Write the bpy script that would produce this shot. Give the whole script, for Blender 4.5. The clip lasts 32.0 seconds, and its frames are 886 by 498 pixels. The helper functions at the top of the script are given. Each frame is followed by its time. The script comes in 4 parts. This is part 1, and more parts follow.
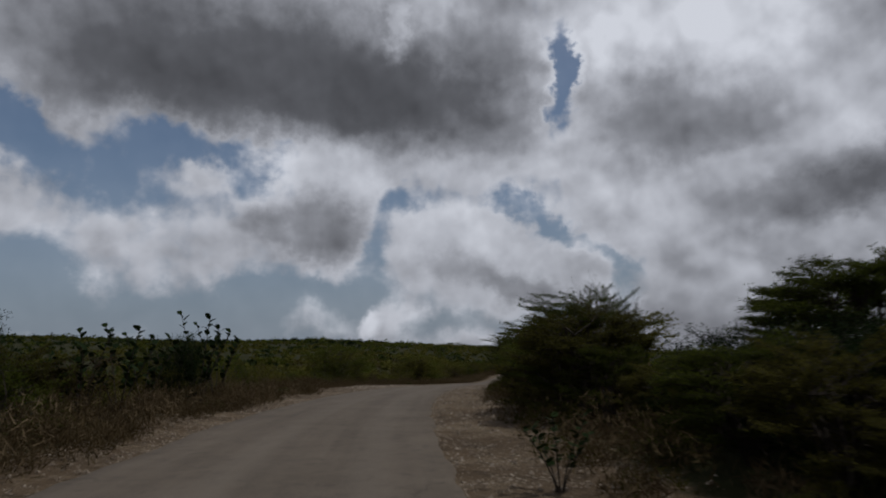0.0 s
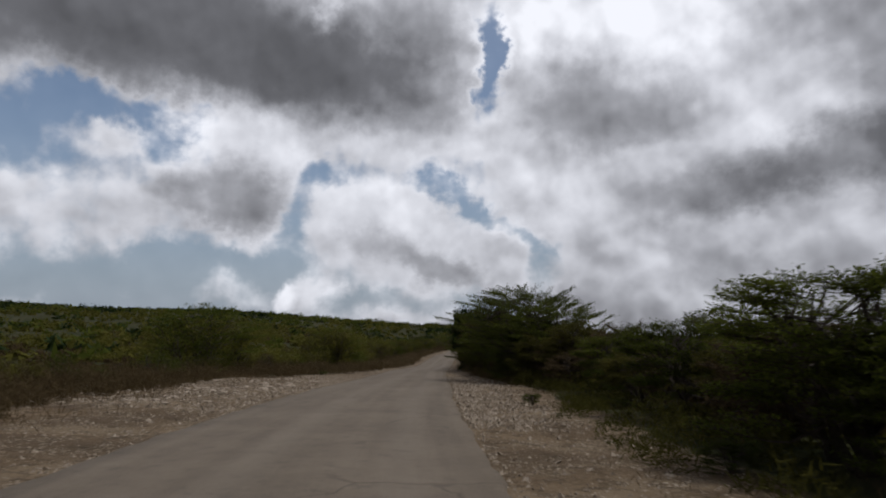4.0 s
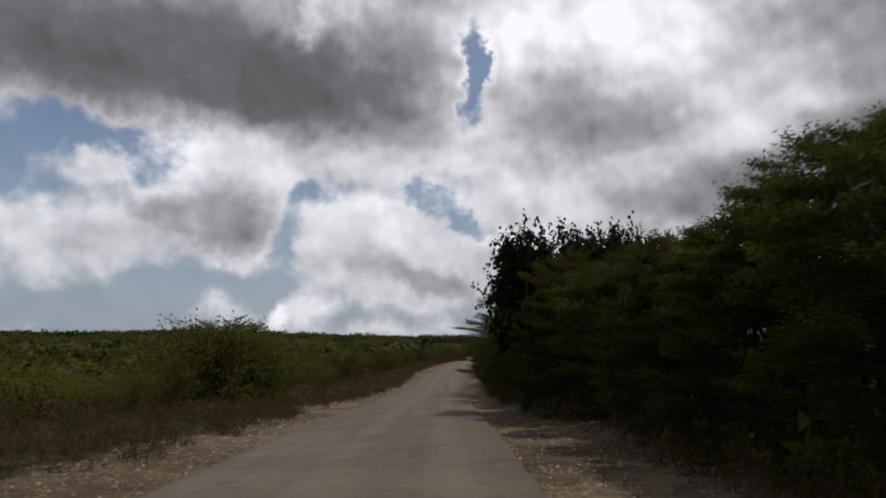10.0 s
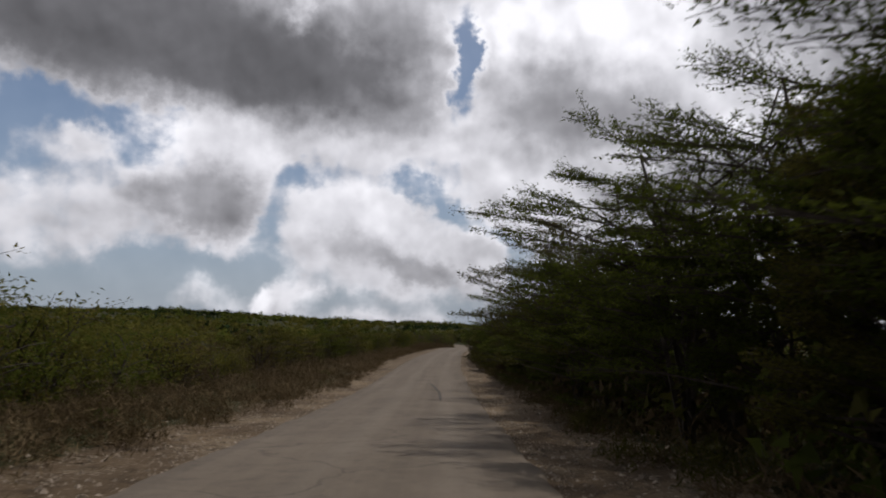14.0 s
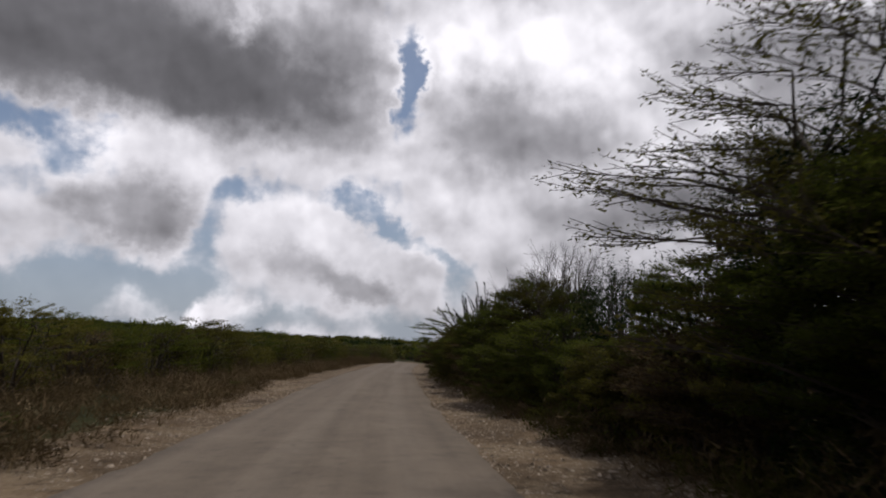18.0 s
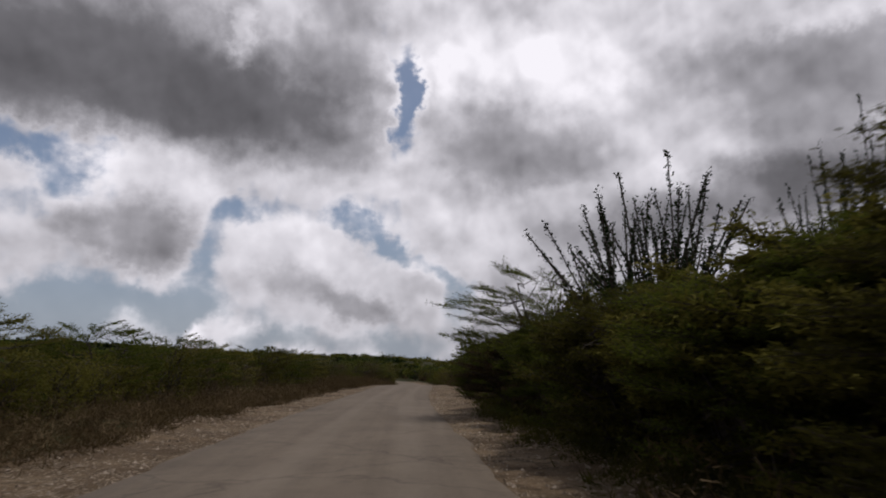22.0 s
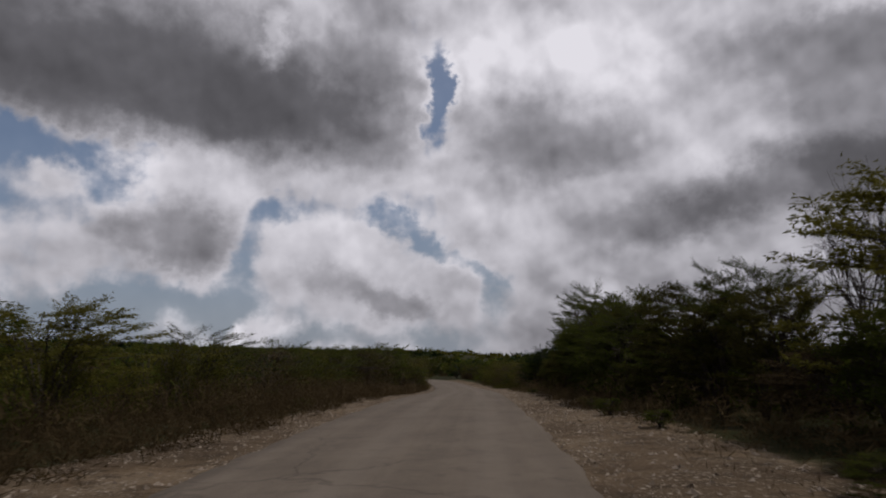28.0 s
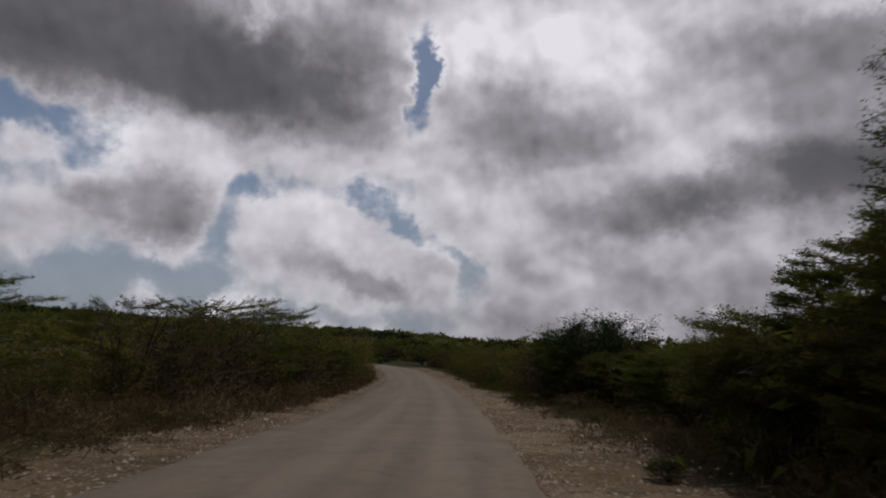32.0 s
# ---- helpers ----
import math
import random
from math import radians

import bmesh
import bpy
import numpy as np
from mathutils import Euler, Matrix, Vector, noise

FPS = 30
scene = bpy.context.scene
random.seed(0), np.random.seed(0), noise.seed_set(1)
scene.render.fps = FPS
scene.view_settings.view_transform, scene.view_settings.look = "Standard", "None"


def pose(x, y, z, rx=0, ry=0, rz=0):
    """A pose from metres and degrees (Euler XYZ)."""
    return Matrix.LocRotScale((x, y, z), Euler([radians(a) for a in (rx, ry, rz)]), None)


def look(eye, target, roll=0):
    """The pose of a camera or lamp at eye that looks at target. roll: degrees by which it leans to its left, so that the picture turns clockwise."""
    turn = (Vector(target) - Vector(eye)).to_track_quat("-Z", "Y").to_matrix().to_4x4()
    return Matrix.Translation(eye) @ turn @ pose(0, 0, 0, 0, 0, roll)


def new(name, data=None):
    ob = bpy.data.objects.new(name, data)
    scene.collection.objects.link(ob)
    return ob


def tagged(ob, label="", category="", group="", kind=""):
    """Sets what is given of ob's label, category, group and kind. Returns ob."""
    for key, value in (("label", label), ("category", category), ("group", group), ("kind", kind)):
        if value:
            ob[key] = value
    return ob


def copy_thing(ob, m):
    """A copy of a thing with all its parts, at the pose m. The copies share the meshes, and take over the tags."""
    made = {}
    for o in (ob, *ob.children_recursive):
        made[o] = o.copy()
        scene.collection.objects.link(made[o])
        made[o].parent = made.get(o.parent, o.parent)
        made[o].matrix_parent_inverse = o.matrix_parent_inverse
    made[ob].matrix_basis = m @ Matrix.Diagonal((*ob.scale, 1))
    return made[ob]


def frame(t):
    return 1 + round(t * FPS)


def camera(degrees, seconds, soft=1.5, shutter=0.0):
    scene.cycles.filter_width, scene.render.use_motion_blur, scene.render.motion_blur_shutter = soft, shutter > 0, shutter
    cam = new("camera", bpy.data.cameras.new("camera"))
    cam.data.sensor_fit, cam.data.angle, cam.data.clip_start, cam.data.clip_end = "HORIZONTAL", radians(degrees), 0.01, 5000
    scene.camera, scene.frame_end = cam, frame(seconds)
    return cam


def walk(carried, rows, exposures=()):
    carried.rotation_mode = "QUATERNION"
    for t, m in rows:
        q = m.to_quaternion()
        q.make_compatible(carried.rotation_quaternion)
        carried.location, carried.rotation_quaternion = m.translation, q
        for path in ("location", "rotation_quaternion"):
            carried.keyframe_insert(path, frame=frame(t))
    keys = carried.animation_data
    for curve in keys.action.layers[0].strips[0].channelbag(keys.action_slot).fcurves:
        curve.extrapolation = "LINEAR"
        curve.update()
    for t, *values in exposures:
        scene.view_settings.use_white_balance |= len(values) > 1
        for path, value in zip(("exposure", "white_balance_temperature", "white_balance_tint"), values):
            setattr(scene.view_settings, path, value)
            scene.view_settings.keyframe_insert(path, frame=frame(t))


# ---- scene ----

# ---- plan of the road: its line runs along y, offsets go to the right ----
SPEED, EYE = 7.0, 1.35
ROAD_L, ROAD_R = -2.39, 2.31
LANE = [(0, 1.34), (6, 1.07), (12, 1.12), (17, 0.82), (20, 0.84), (24, 1.31), (28, 1.12), (32, 1.25)]
BEND = [(-400, -16.7), (-30, -16.73), (0, -16.77), (9, -15.67), (18, -11.91), (27, -9.02), (40, -5.72), (52, -3.6), (66, -4.42), (82, -3.64), (100, -2.84),
        (120, -2.0), (140, -2.03), (160, -0.35), (180, -0.46), (200, 2.91), (215, 2.32), (228, 2.54), (240, 2.72), (252, 0.63), (264, -0.08),
        (280, -1.17), (300, -4.65), (330, -26.84), (400, -9.19), (470, -6), (6000, 0)]
GRADE = [(-400, 0.0), (-80, 0.0), (-30, -1.31), (0, -0.28), (12, 1.18), (25, -0.31), (45, -1.65), (63, -2.88), (80, -1.74), (95, -2.7), (110, -2.6), (122, -1.18),
        (135, 0.72), (155, 2.04), (170, 1.02), (185, 0.78), (204, 2.77), (224, -0.27), (238, -1.42), (250, -0.81), (265, -0.87), (285, 0.7),
        (305, 2.9), (340, 2.6), (375, 0.0), (6000, 0.0)]
_S = np.arange(-400.0, 6000.0, 0.5)
_H = np.radians(np.interp(_S, *zip(*BEND)))
_Y = np.cumsum(np.cos(_H)) * 0.5
_Y -= np.interp(0, _S, _Y)
_X = np.cumsum(np.sin(_H)) * 0.5
_X -= np.interp(0, _S, _X)
_Z = np.cumsum(np.interp(_S, *zip(*GRADE))) * 0.005
_Z -= np.interp(0, _S, _Z)


def at(s, off=0.0):
    """The plan's point at s metres along the road, off metres to its right."""
    h = np.interp(s, _S, _H)
    return np.interp(s, _S, _X) + off * math.cos(h), np.interp(s, _S, _Y) - off * math.sin(h)


def road_x(y):
    return np.interp(y, _Y, _X)


def road_z(y):
    return np.interp(y, _Y, _Z)


def smooth(a, b, v):
    u = np.clip((v - a) / (b - a), 0, 1)
    return u * u * (3 - 2 * u)


# ---- camera ----
AIM = [
    (0, -10.61, 9.42, -0.98), (0.5, -12.94, 9.49, -1.06), (1, -13.79, 6.90, -0.15), (1.5, -14.02, 3.04, -0.09),
    (2, -12.50, 2.04, 0.49), (2.5, -8.74, 6.01, 0.39), (3, -5.42, 7.89, -0.82), (3.5, -4.64, 7.87, 0.19),
    (5.5, -1.38, 6.39, 1.04), (6, 0.38, 6.90, 0.9), (6.5, 1.02, 7.18, 1.01), (7, -2.32, 6.23, 0.63),
    (7.5, -5.18, 7.09, -0.81), (8, -5.79, 4.07, -0.71), (8.5, -4.62, 7.72, -1.66), (9, -4.74, 8.05, -1.53),
    (9.5, -4.42, 6.42, -0.67), (10, -3.25, 8.71, -1.57), (10.5, -2.35, 7.90, -1.86), (11, -2.44, 7.12, -0.49),
    (11.5, -3.17, 7.79, 0.65), (12, -3.19, 7.20, 1.19), (12.5, -3.19, 7.30, 0.84), (13, -3.11, 8.13, 0.48),
    (13.5, -3.11, 8.68, 0.02), (14, -2.11, 7.77, -0.06), (14.5, -0.06, 7.80, 0.86), (16.5, 3.22, 6.72, 1.24),
    (17, 3.43, 7.77, 1.96), (17.5, 3.44, 5.65, 2.2), (18, 2.89, 9.30, 0.54), (18.5, 3.48, 10.55, 0.39),
    (19, 2.68, 10.07, 1.48), (19.5, 1.93, 9.39, 1.15), (20, 1.61, 9.82, 0.98), (20.5, 1.88, 9.52, 0.79),
    (21, 2.26, 10.99, 0.17), (21.5, 2.80, 11.46, -0.23), (22, 2.97, 10.75, -0.27), (22.5, 3.16, 11.32, -0.56),
    (23, 2.70, 12.63, 0.12), (23.5, 2.85, 11.97, -0.52), (24, 2.56, 10.95, -0.45), (24.5, 1.85, 10.12, -0.15),
    (25, 1.09, 10.40, -0.5), (25.5, 0.61, 11.51, -1.01), (26, 0.61, 10.95, -1.45), (26.5, 0.08, 10.17, -0.77),
    (28.5, -0.03, 10.43, -1.38), (29, 0.46, 8.60, -1.35), (29.5, 1.23, 7.53, -1.91), (30, 1.47, 7.81, -1.29),
    (30.5, 1.47, 8.43, -0.45), (31, 2.11, 8.59, -1.03), (31.5, 2.92, 8.58, 0.02), (32, 1.83, 9.07, 1.12),
]


def eye_at(t):
    x, y = at(SPEED * t, np.interp(t, *zip(*LANE)))
    return Vector((x, y, road_z(y) + EYE))


def aim(t, yaw, pitch, roll):
    e, a, b = eye_at(t), radians(yaw), radians(pitch)
    return t, look(e, e + Vector((math.sin(a) * math.cos(b), math.cos(a) * math.cos(b), math.sin(b))), roll)


cam = camera(65, 32.0, soft=1.9, shutter=0.22)
walk(cam, [aim(*row) for row in AIM],
     exposures=[(0, -0.66, 6120, 9), (1.5, -0.66, 6130, 9), (3, -0.18, 6180, 9), (5.5, -0.08, 6420, 10), (8, -0.12, 6450, 10), (10, -0.07, 6450, 10), (14, 0.0, 6450, 11), (18, 0.0, 6500, 13),
                (22, -0.13, 6500, 14), (26, -0.3, 6500, 14), (28.5, -0.45, 6450, 14), (32, -0.42, 6500, 14)])

# ---- sky and sun ----
SUN_AZ, SUN_EL = 92.0, 67.0
sun = new("sun", bpy.data.lights.new("sun", "SUN"))
sun.data.energy, sun.data.angle, sun.data.color = 1.9, radians(1.5), (1.0, 0.95, 0.88)
_d = Vector((math.sin(radians(SUN_AZ)) * math.cos(radians(SUN_EL)), math.cos(radians(SUN_AZ)) * math.cos(radians(SUN_EL)), math.sin(radians(SUN_EL))))
sun.matrix_world = look(_d * 100, (0, 0, 0))


class Nodes:
    """Short hand for building a node tree."""

    def __init__(self, tree):
        self.tree = tree
        tree.nodes.clear()

    def put(self, kind, operation="", interpolation_type="", feature="", uv_map="", **sets):
        n = self.tree.nodes.new(kind)
        if operation:
            n.operation = operation
        if interpolation_type:
            n.interpolation_type = interpolation_type
        if feature:
            n.feature = feature
        if uv_map:
            n.uv_map = uv_map
        for key, value in sets.items():
            self.feed(n.inputs[key], value)
        return n

    def feed(self, socket, value):
        if isinstance(value, bpy.types.NodeSocket):
            self.tree.links.new(value, socket)
        else:
            socket.default_value = value

    def math(self, op, a, b=0.0, c=0.0, clamp=False):
        n = self.tree.nodes.new("ShaderNodeMath")
        n.operation, n.use_clamp = op, clamp
        for i, v in enumerate((a, b, c)):
            self.feed(n.inputs[i], v)
        return n.outputs[0]

    def vec(self, x, y, z=0.0):
        return self.put("ShaderNodeCombineXYZ", X=x, Y=y, Z=z).outputs[0]

    def noise(self, vector, scale, detail=4.0, rough=0.55, distortion=0.0):
        return self.put("ShaderNodeTexNoise", Vector=vector, Scale=scale, Detail=detail, Roughness=rough, Distortion=distortion).outputs[0]

    def mix(self, fac, a, b):
        n = self.tree.nodes.new("ShaderNodeMix")
        n.data_type, n.clamp_factor = "RGBA", True
        for i, v in ((0, fac), (6, a), (7, b)):
            self.feed(n.inputs[i], v)
        return n.outputs[2]

    def step(self, v, a, b):
        return self.put("ShaderNodeMapRange", interpolation_type="SMOOTHSTEP", Value=v, **{"From Min": a, "From Max": b}).outputs[0]

    def ramp(self, fac, stops):
        n = self.put("ShaderNodeValToRGB", Fac=fac)
        el = n.color_ramp.elements
        while len(el) < len(stops):
            el.new(0.5)
        for e, (p, c) in zip(el, stops):
            e.position, e.color = p, (*c, 1)
        return n.outputs[0]


# clouds as soft ellipses: bearing and height in degrees, half axes, lean, strength
GAPS = [
        (-0.1, 22.9, 1.45, 3.9, -6, 0.86), (-29.6, 17.5, 7.32, 1.68, -3, 0.76), (-26.7, 14.7, 1.93, 1.58, 20, 0.43), (-13.9, 13.4, 3.16, 1.12, -8, 0.32),
        (-15.8, 9.8, 1.32, 3.07, -22, 0.32), (-4.4, 12.8, 2.0, 1.3, -35, 0.40), (-1.0, 10.8, 2.8, 0.9, -32, 0.46), (2.9, 8.5, 2.0, 0.8, -35, 0.40), (-25.1, 5.4, 7.95, 2.33, 0, 0.76),
        (-17.3, 5.3, 3.27, 1.86, 10, 0.44), (-8.1, 3.0, 9.32, 1.21, 0, 0.44), (4.3, 5.6, 1.03, 2.33, 12, 0.26), (-27.2, 1.9, 9.32, 1.16, 0, 0.61),
        (-1.3, 2.0, 2.8, 1.21, 0, 0.35),
        (-39.4, 15.2, 9.17, 2.89, -8, 0.75), (-42.9, 6.8, 5.16, 2.79, 0, 0.75), (-39.8, 4.0, 10.74, 2.1, 0, 0.6), (-45.5, 18.9, 4.43, 1.86, -20, 0.5)]
DARK = [
        (-24.0, 23.5, 21.84, 5.59, -6, 0.82), (-11.1, 20.7, 8.96, 4.1, -20, 0.24), (-21.3, 10.9, 4.7, 2.9, 0, 0.50), (9.7, 19.0, 6.89, 3.72, 5, 0.48),
        (30.6, 21.8, 10.03, 4.66, 0, 0.55), (27.4, 13.7, 12.94, 2.42, 6, 0.55), (-4.2, 6.1, 3.28, 1.3, -20, 0.36), (-5.8, 27.5, 3.67, 4.19, 0, 0.3),
        (-9.3, 8.1, 2.82, 1.4, -20, 0.2), (-39.1, 18.1, 14.7, 5.59, 0, 0.4), (18.4, 11.8, 7.13, 1.63, 10, 0.28), (35.9, 13.5, 7.18, 3.72, 0, 0.3)]
LIGHT = [
        (14.0, 23.9, 6.62, 4.19, 0, 0.5), (19.0, 25.0, 17.0, 8.0, 0, 0.28), (13.0, 11.0, 9.0, 4.0, 0, 0.22), (6.2, 26.3, 5.71, 3.49, 0, 0.45), (23.9, 19.1, 4.68, 3.26, 0, 0.42), (34.7, 25.9, 6.73, 1.4, 0, 0.6),
        (-11.0, 11.4, 3.13, 2.14, -20, 0.42), (-6.2, 9.6, 4.25, 2.23, -28, 0.38), (-0.3, 7.1, 2.91, 2.42, -35, 0.36), (-24.0, 16.0, 6.78, 1.96, 12, 0.38),
        (-18.0, 15.8, 2.9, 2.56, -30, 0.4), (-6.1, 16.0, 5.81, 1.86, -5, 0.22), (-2.1, 22.1, 1.71, 3.49, 0, 0.4), (2.8, 24.1, 1.84, 4.42, 0, 0.4),
        (-14.3, 26.7, 1.25, 1.96, 10, 0.85), (-12.7, 3.3, 1.31, 1.02, 0, 0.5), (-17.2, 3.5, 1.12, 0.74, 0, 0.4), (-18.7, 7.0, 3.28, 1.21, -20, 0.28),
        (-46.7, 12.9, 2.87, 3.96, 0, 0.5), (-20.7, 4.4, 2.8, 1.21, 0, 0.35), (-16.1, 3.7, 2.33, 1.4, 0, 0.4)]

world = bpy.data.worlds.new("sky")
scene.world = world
world.use_nodes = True
W = Nodes(world.node_tree)
xyz = W.put("ShaderNodeSeparateXYZ", Vector=W.put("ShaderNodeTexCoord").outputs["Generated"]).outputs
az = W.math("MULTIPLY", W.math("ARCTAN2", xyz[0], xyz[1]), 57.2958)
el = W.math("MULTIPLY", W.math("ARCSINE", xyz[2]), 57.2958)
flat = W.vec(az, W.math("MULTIPLY", el, 1.15))


def puffs(vector, scale, detail=3.0, rough=0.5):
    """Rounded heaps, 0 in the creases and 1 on the crowns."""
    n = W.put("ShaderNodeTexVoronoi", feature="SMOOTH_F1", Vector=vector, Scale=scale, Detail=detail, Roughness=rough, Smoothness=0.6)
    return W.math("SUBTRACT", 1.0, n.outputs["Distance"])


warp_a = W.noise(flat, 0.16, 4, 0.55)
warp_b = W.noise(W.vec(W.math("ADD", az, 70.0), el), 0.16, 4, 0.55)
az_w = W.math("ADD", az, W.math("MULTIPLY", W.math("SUBTRACT", warp_a, 0.5), 5.0))
el_w = W.math("ADD", el, W.math("MULTIPLY", W.math("SUBTRACT", warp_b, 0.5), 4.0))
ragged_a = W.noise(flat, 0.8, 4, 0.6)
ragged_b = W.noise(W.vec(W.math("ADD", az, 140.0), el), 0.8, 4, 0.6)
az_w = W.math("ADD", az_w, W.math("MULTIPLY", W.math("SUBTRACT", ragged_a, 0.5), 2.4))
el_w = W.math("ADD", el_w, W.math("MULTIPLY", W.math("SUBTRACT", ragged_b, 0.5), 1.9))
bent = W.vec(W.math("ADD", az, W.math("MULTIPLY", W.math("SUBTRACT", warp_a, 0.5), 1.6)), W.math("ADD", el, W.math("MULTIPLY", W.math("SUBTRACT", warp_b, 0.5), 1.6)))
bent_sun = W.put("ShaderNodeVectorMath", operation="ADD")
W.feed(bent_sun.inputs[0], bent)
W.feed(bent_sun.inputs[1], (0.5, 0.9, 0.0))


def ellipses(rows, edge=1.6):
    total = 0.0
    for a, e, ra, re, lean, k in rows:
        c, s = math.cos(radians(lean)), math.sin(radians(lean))
        da, de = W.math("SUBTRACT", az_w, float(a)), W.math("SUBTRACT", el_w, float(e))
        u = W.math("ADD", W.math("MULTIPLY", da, c / ra), W.math("MULTIPLY", de, s / ra))
        v = W.math("ADD", W.math("MULTIPLY", da, -s / re), W.math("MULTIPLY", de, c / re))
        q = W.math("ADD", W.math("MULTIPLY", u, u), W.math("MULTIPLY", v, v))
        total = W.math("ADD", total, W.math("MULTIPLY", W.math("EXPONENT", W.math("MULTIPLY", W.math("POWER", q, edge), -1.0)), k))
    return total


gap, dark, light = ellipses(GAPS, 1.15), ellipses(DARK), ellipses(LIGHT)
heap = puffs(bent, 0.25, 2.6, 0.42)
heap_sun = puffs(bent_sun.outputs[0], 0.25, 2.6, 0.42)
relief = W.math("SUBTRACT", heap, heap_sun)
wisp = W.noise(bent, 0.22, 4, 0.46)
fine = W.noise(bent, 0.8, 4, 0.5)
broad = W.noise(flat, 0.09, 4, 0.55)
body = W.math("ADD", W.math("MULTIPLY", wisp, 0.95), W.math("MULTIPLY", heap, 0.45))
body = W.math("ADD", body, W.math("MULTIPLY", W.math("SUBTRACT", fine, 0.5), 0.34))
body = W.math("ADD", body, W.math("MULTIPLY", W.step(az, -4.0, 12.0), 0.20))
body = W.math("ADD", W.math("SUBTRACT", body, gap), W.math("MULTIPLY", light, 0.55))
body = W.math("ADD", body, W.math("MULTIPLY", dark, 0.5))
low = W.math("SUBTRACT", 1.0, W.step(el, -2.0, 18.0))
cover = W.step(body, W.math("SUBTRACT", 0.10, W.math("MULTIPLY", low, 0.10)), W.math("ADD", 0.54, W.math("MULTIPLY", low, 0.10)))
rim = W.math("SUBTRACT", 1.0, W.step(body, 0.40, 0.95))
# unseen cloud overhead and behind, darkened to cut the light on plants and ground
unseen_dim = W.math("MAXIMUM", W.step(el, 32.0, 58.0), W.step(W.math("ABSOLUTE", az), 62.0, 120.0))
calm = W.math("SUBTRACT", 1.0, W.math("MULTIPLY", dark, 0.62), clamp=True)
detail = W.math("MULTIPLY", W.math("SUBTRACT", broad, 0.5), 0.6)
detail = W.math("ADD", detail, W.math("MULTIPLY", relief, 0.42))
detail = W.math("ADD", detail, W.math("MULTIPLY", W.math("SUBTRACT", wisp, 0.5), 0.25))
detail = W.math("ADD", detail, W.math("MULTIPLY", W.math("SUBTRACT", fine, 0.5), 0.05))
tone = W.math("ADD", 0.63, W.math("MULTIPLY", detail, calm))
tone = W.math("SUBTRACT", tone, W.math("MULTIPLY", low, 0.22))
tone = W.math("ADD", tone, W.math("MULTIPLY", light, 0.40))
tone = W.math("ADD", tone, W.math("MULTIPLY", rim, 0.20))
tone = W.math("SUBTRACT", tone, W.math("MULTIPLY", unseen_dim, 0.44))
tone = W.math("SUBTRACT", tone, W.math("MULTIPLY", dark, 0.58), clamp=True)
cloud = W.ramp(tone, [(0.0, (0.097, 0.096, 0.103)), (0.2, (0.166, 0.165, 0.177)), (0.5, (0.400, 0.398, 0.425)), (0.75, (0.70, 0.697, 0.737)), (1.0, (1.0, 0.995, 1.04))])
nishita = W.put("ShaderNodeTexSky")
nishita.sky_type, nishita.sun_disc, nishita.sun_elevation, nishita.sun_rotation = "NISHITA", False, radians(SUN_EL), radians(SUN_AZ)
nishita.air_density, nishita.dust_density, nishita.ozone_density = 1.0, 1.5, 1.5
clear = W.put("ShaderNodeVectorMath", operation="SCALE", Scale=0.088)
W.feed(clear.inputs[0], nishita.outputs[0])
blue = W.mix(W.math("MULTIPLY", low, 0.9), clear.outputs[0], (0.27, 0.315, 0.385, 1))
sky_col = W.mix(W.math("ADD", 0.10, W.math("MULTIPLY", cover, 0.90)), blue, cloud)
back = W.put("ShaderNodeBackground", Color=sky_col, Strength=1.0)
W.put("ShaderNodeOutputWorld", Surface=back.outputs[0])

# ---- materials ----


def material(name):
    m = bpy.data.materials.new(name)
    m.use_nodes = True
    return m, Nodes(m.node_tree)


def finish(n, color, rough=0.85, height=None, strength=0.3, distance=0.02, spec=0.3, leaf=0.0):
    b = n.put("ShaderNodeBsdfPrincipled", Roughness=rough)
    n.feed(b.inputs["Base Color"], color)
    n.feed(b.inputs["Specular IOR Level"], spec)
    if height is not None:
        bump = n.put("ShaderNodeBump", Strength=strength, Distance=distance, Height=height)
        n.feed(b.inputs["Normal"], bump.outputs[0])
    out = b.outputs[0]
    if leaf:
        tr = n.put("ShaderNodeBsdfTranslucent")
        n.feed(tr.inputs["Color"], color)
        mx = n.put("ShaderNodeMixShader", Fac=leaf)
        n.feed(mx.inputs[1], out)
        n.feed(mx.inputs[2], tr.outputs[0])
        out = mx.outputs[0]
    n.put("ShaderNodeOutputMaterial", Surface=out)


def leaf_material(name, dark_c, mid_c, light_c, see=0.16):
    m, n = material(name)
    rnd = n.put("ShaderNodeNewGeometry").outputs["Random Per Island"]
    ob = n.put("ShaderNodeObjectInfo").outputs["Random"]
    co = n.put("ShaderNodeTexCoord").outputs["Object"]
    big = n.noise(co, 0.8, 2)
    v = n.math("ADD", n.math("MULTIPLY", rnd, 0.40), n.math("MULTIPLY", big, 0.55))
    v = n.math("ADD", v, n.math("MULTIPLY", n.math("SUBTRACT", ob, 0.5), 0.3))
    finish(n, n.ramp(v, [(0.1, dark_c), (0.5, mid_c), (0.9, light_c)]), 0.8, spec=0.06, leaf=see)
    return m


def bark_material(name, a, b):
    m, n = material(name)
    co = n.put("ShaderNodeTexCoord").outputs["Object"]
    g = n.noise(co, 18, 5, 0.7)
    finish(n, n.ramp(g, [(0.3, a), (0.7, b)]), 0.9, g, 0.5, 0.01)
    return m


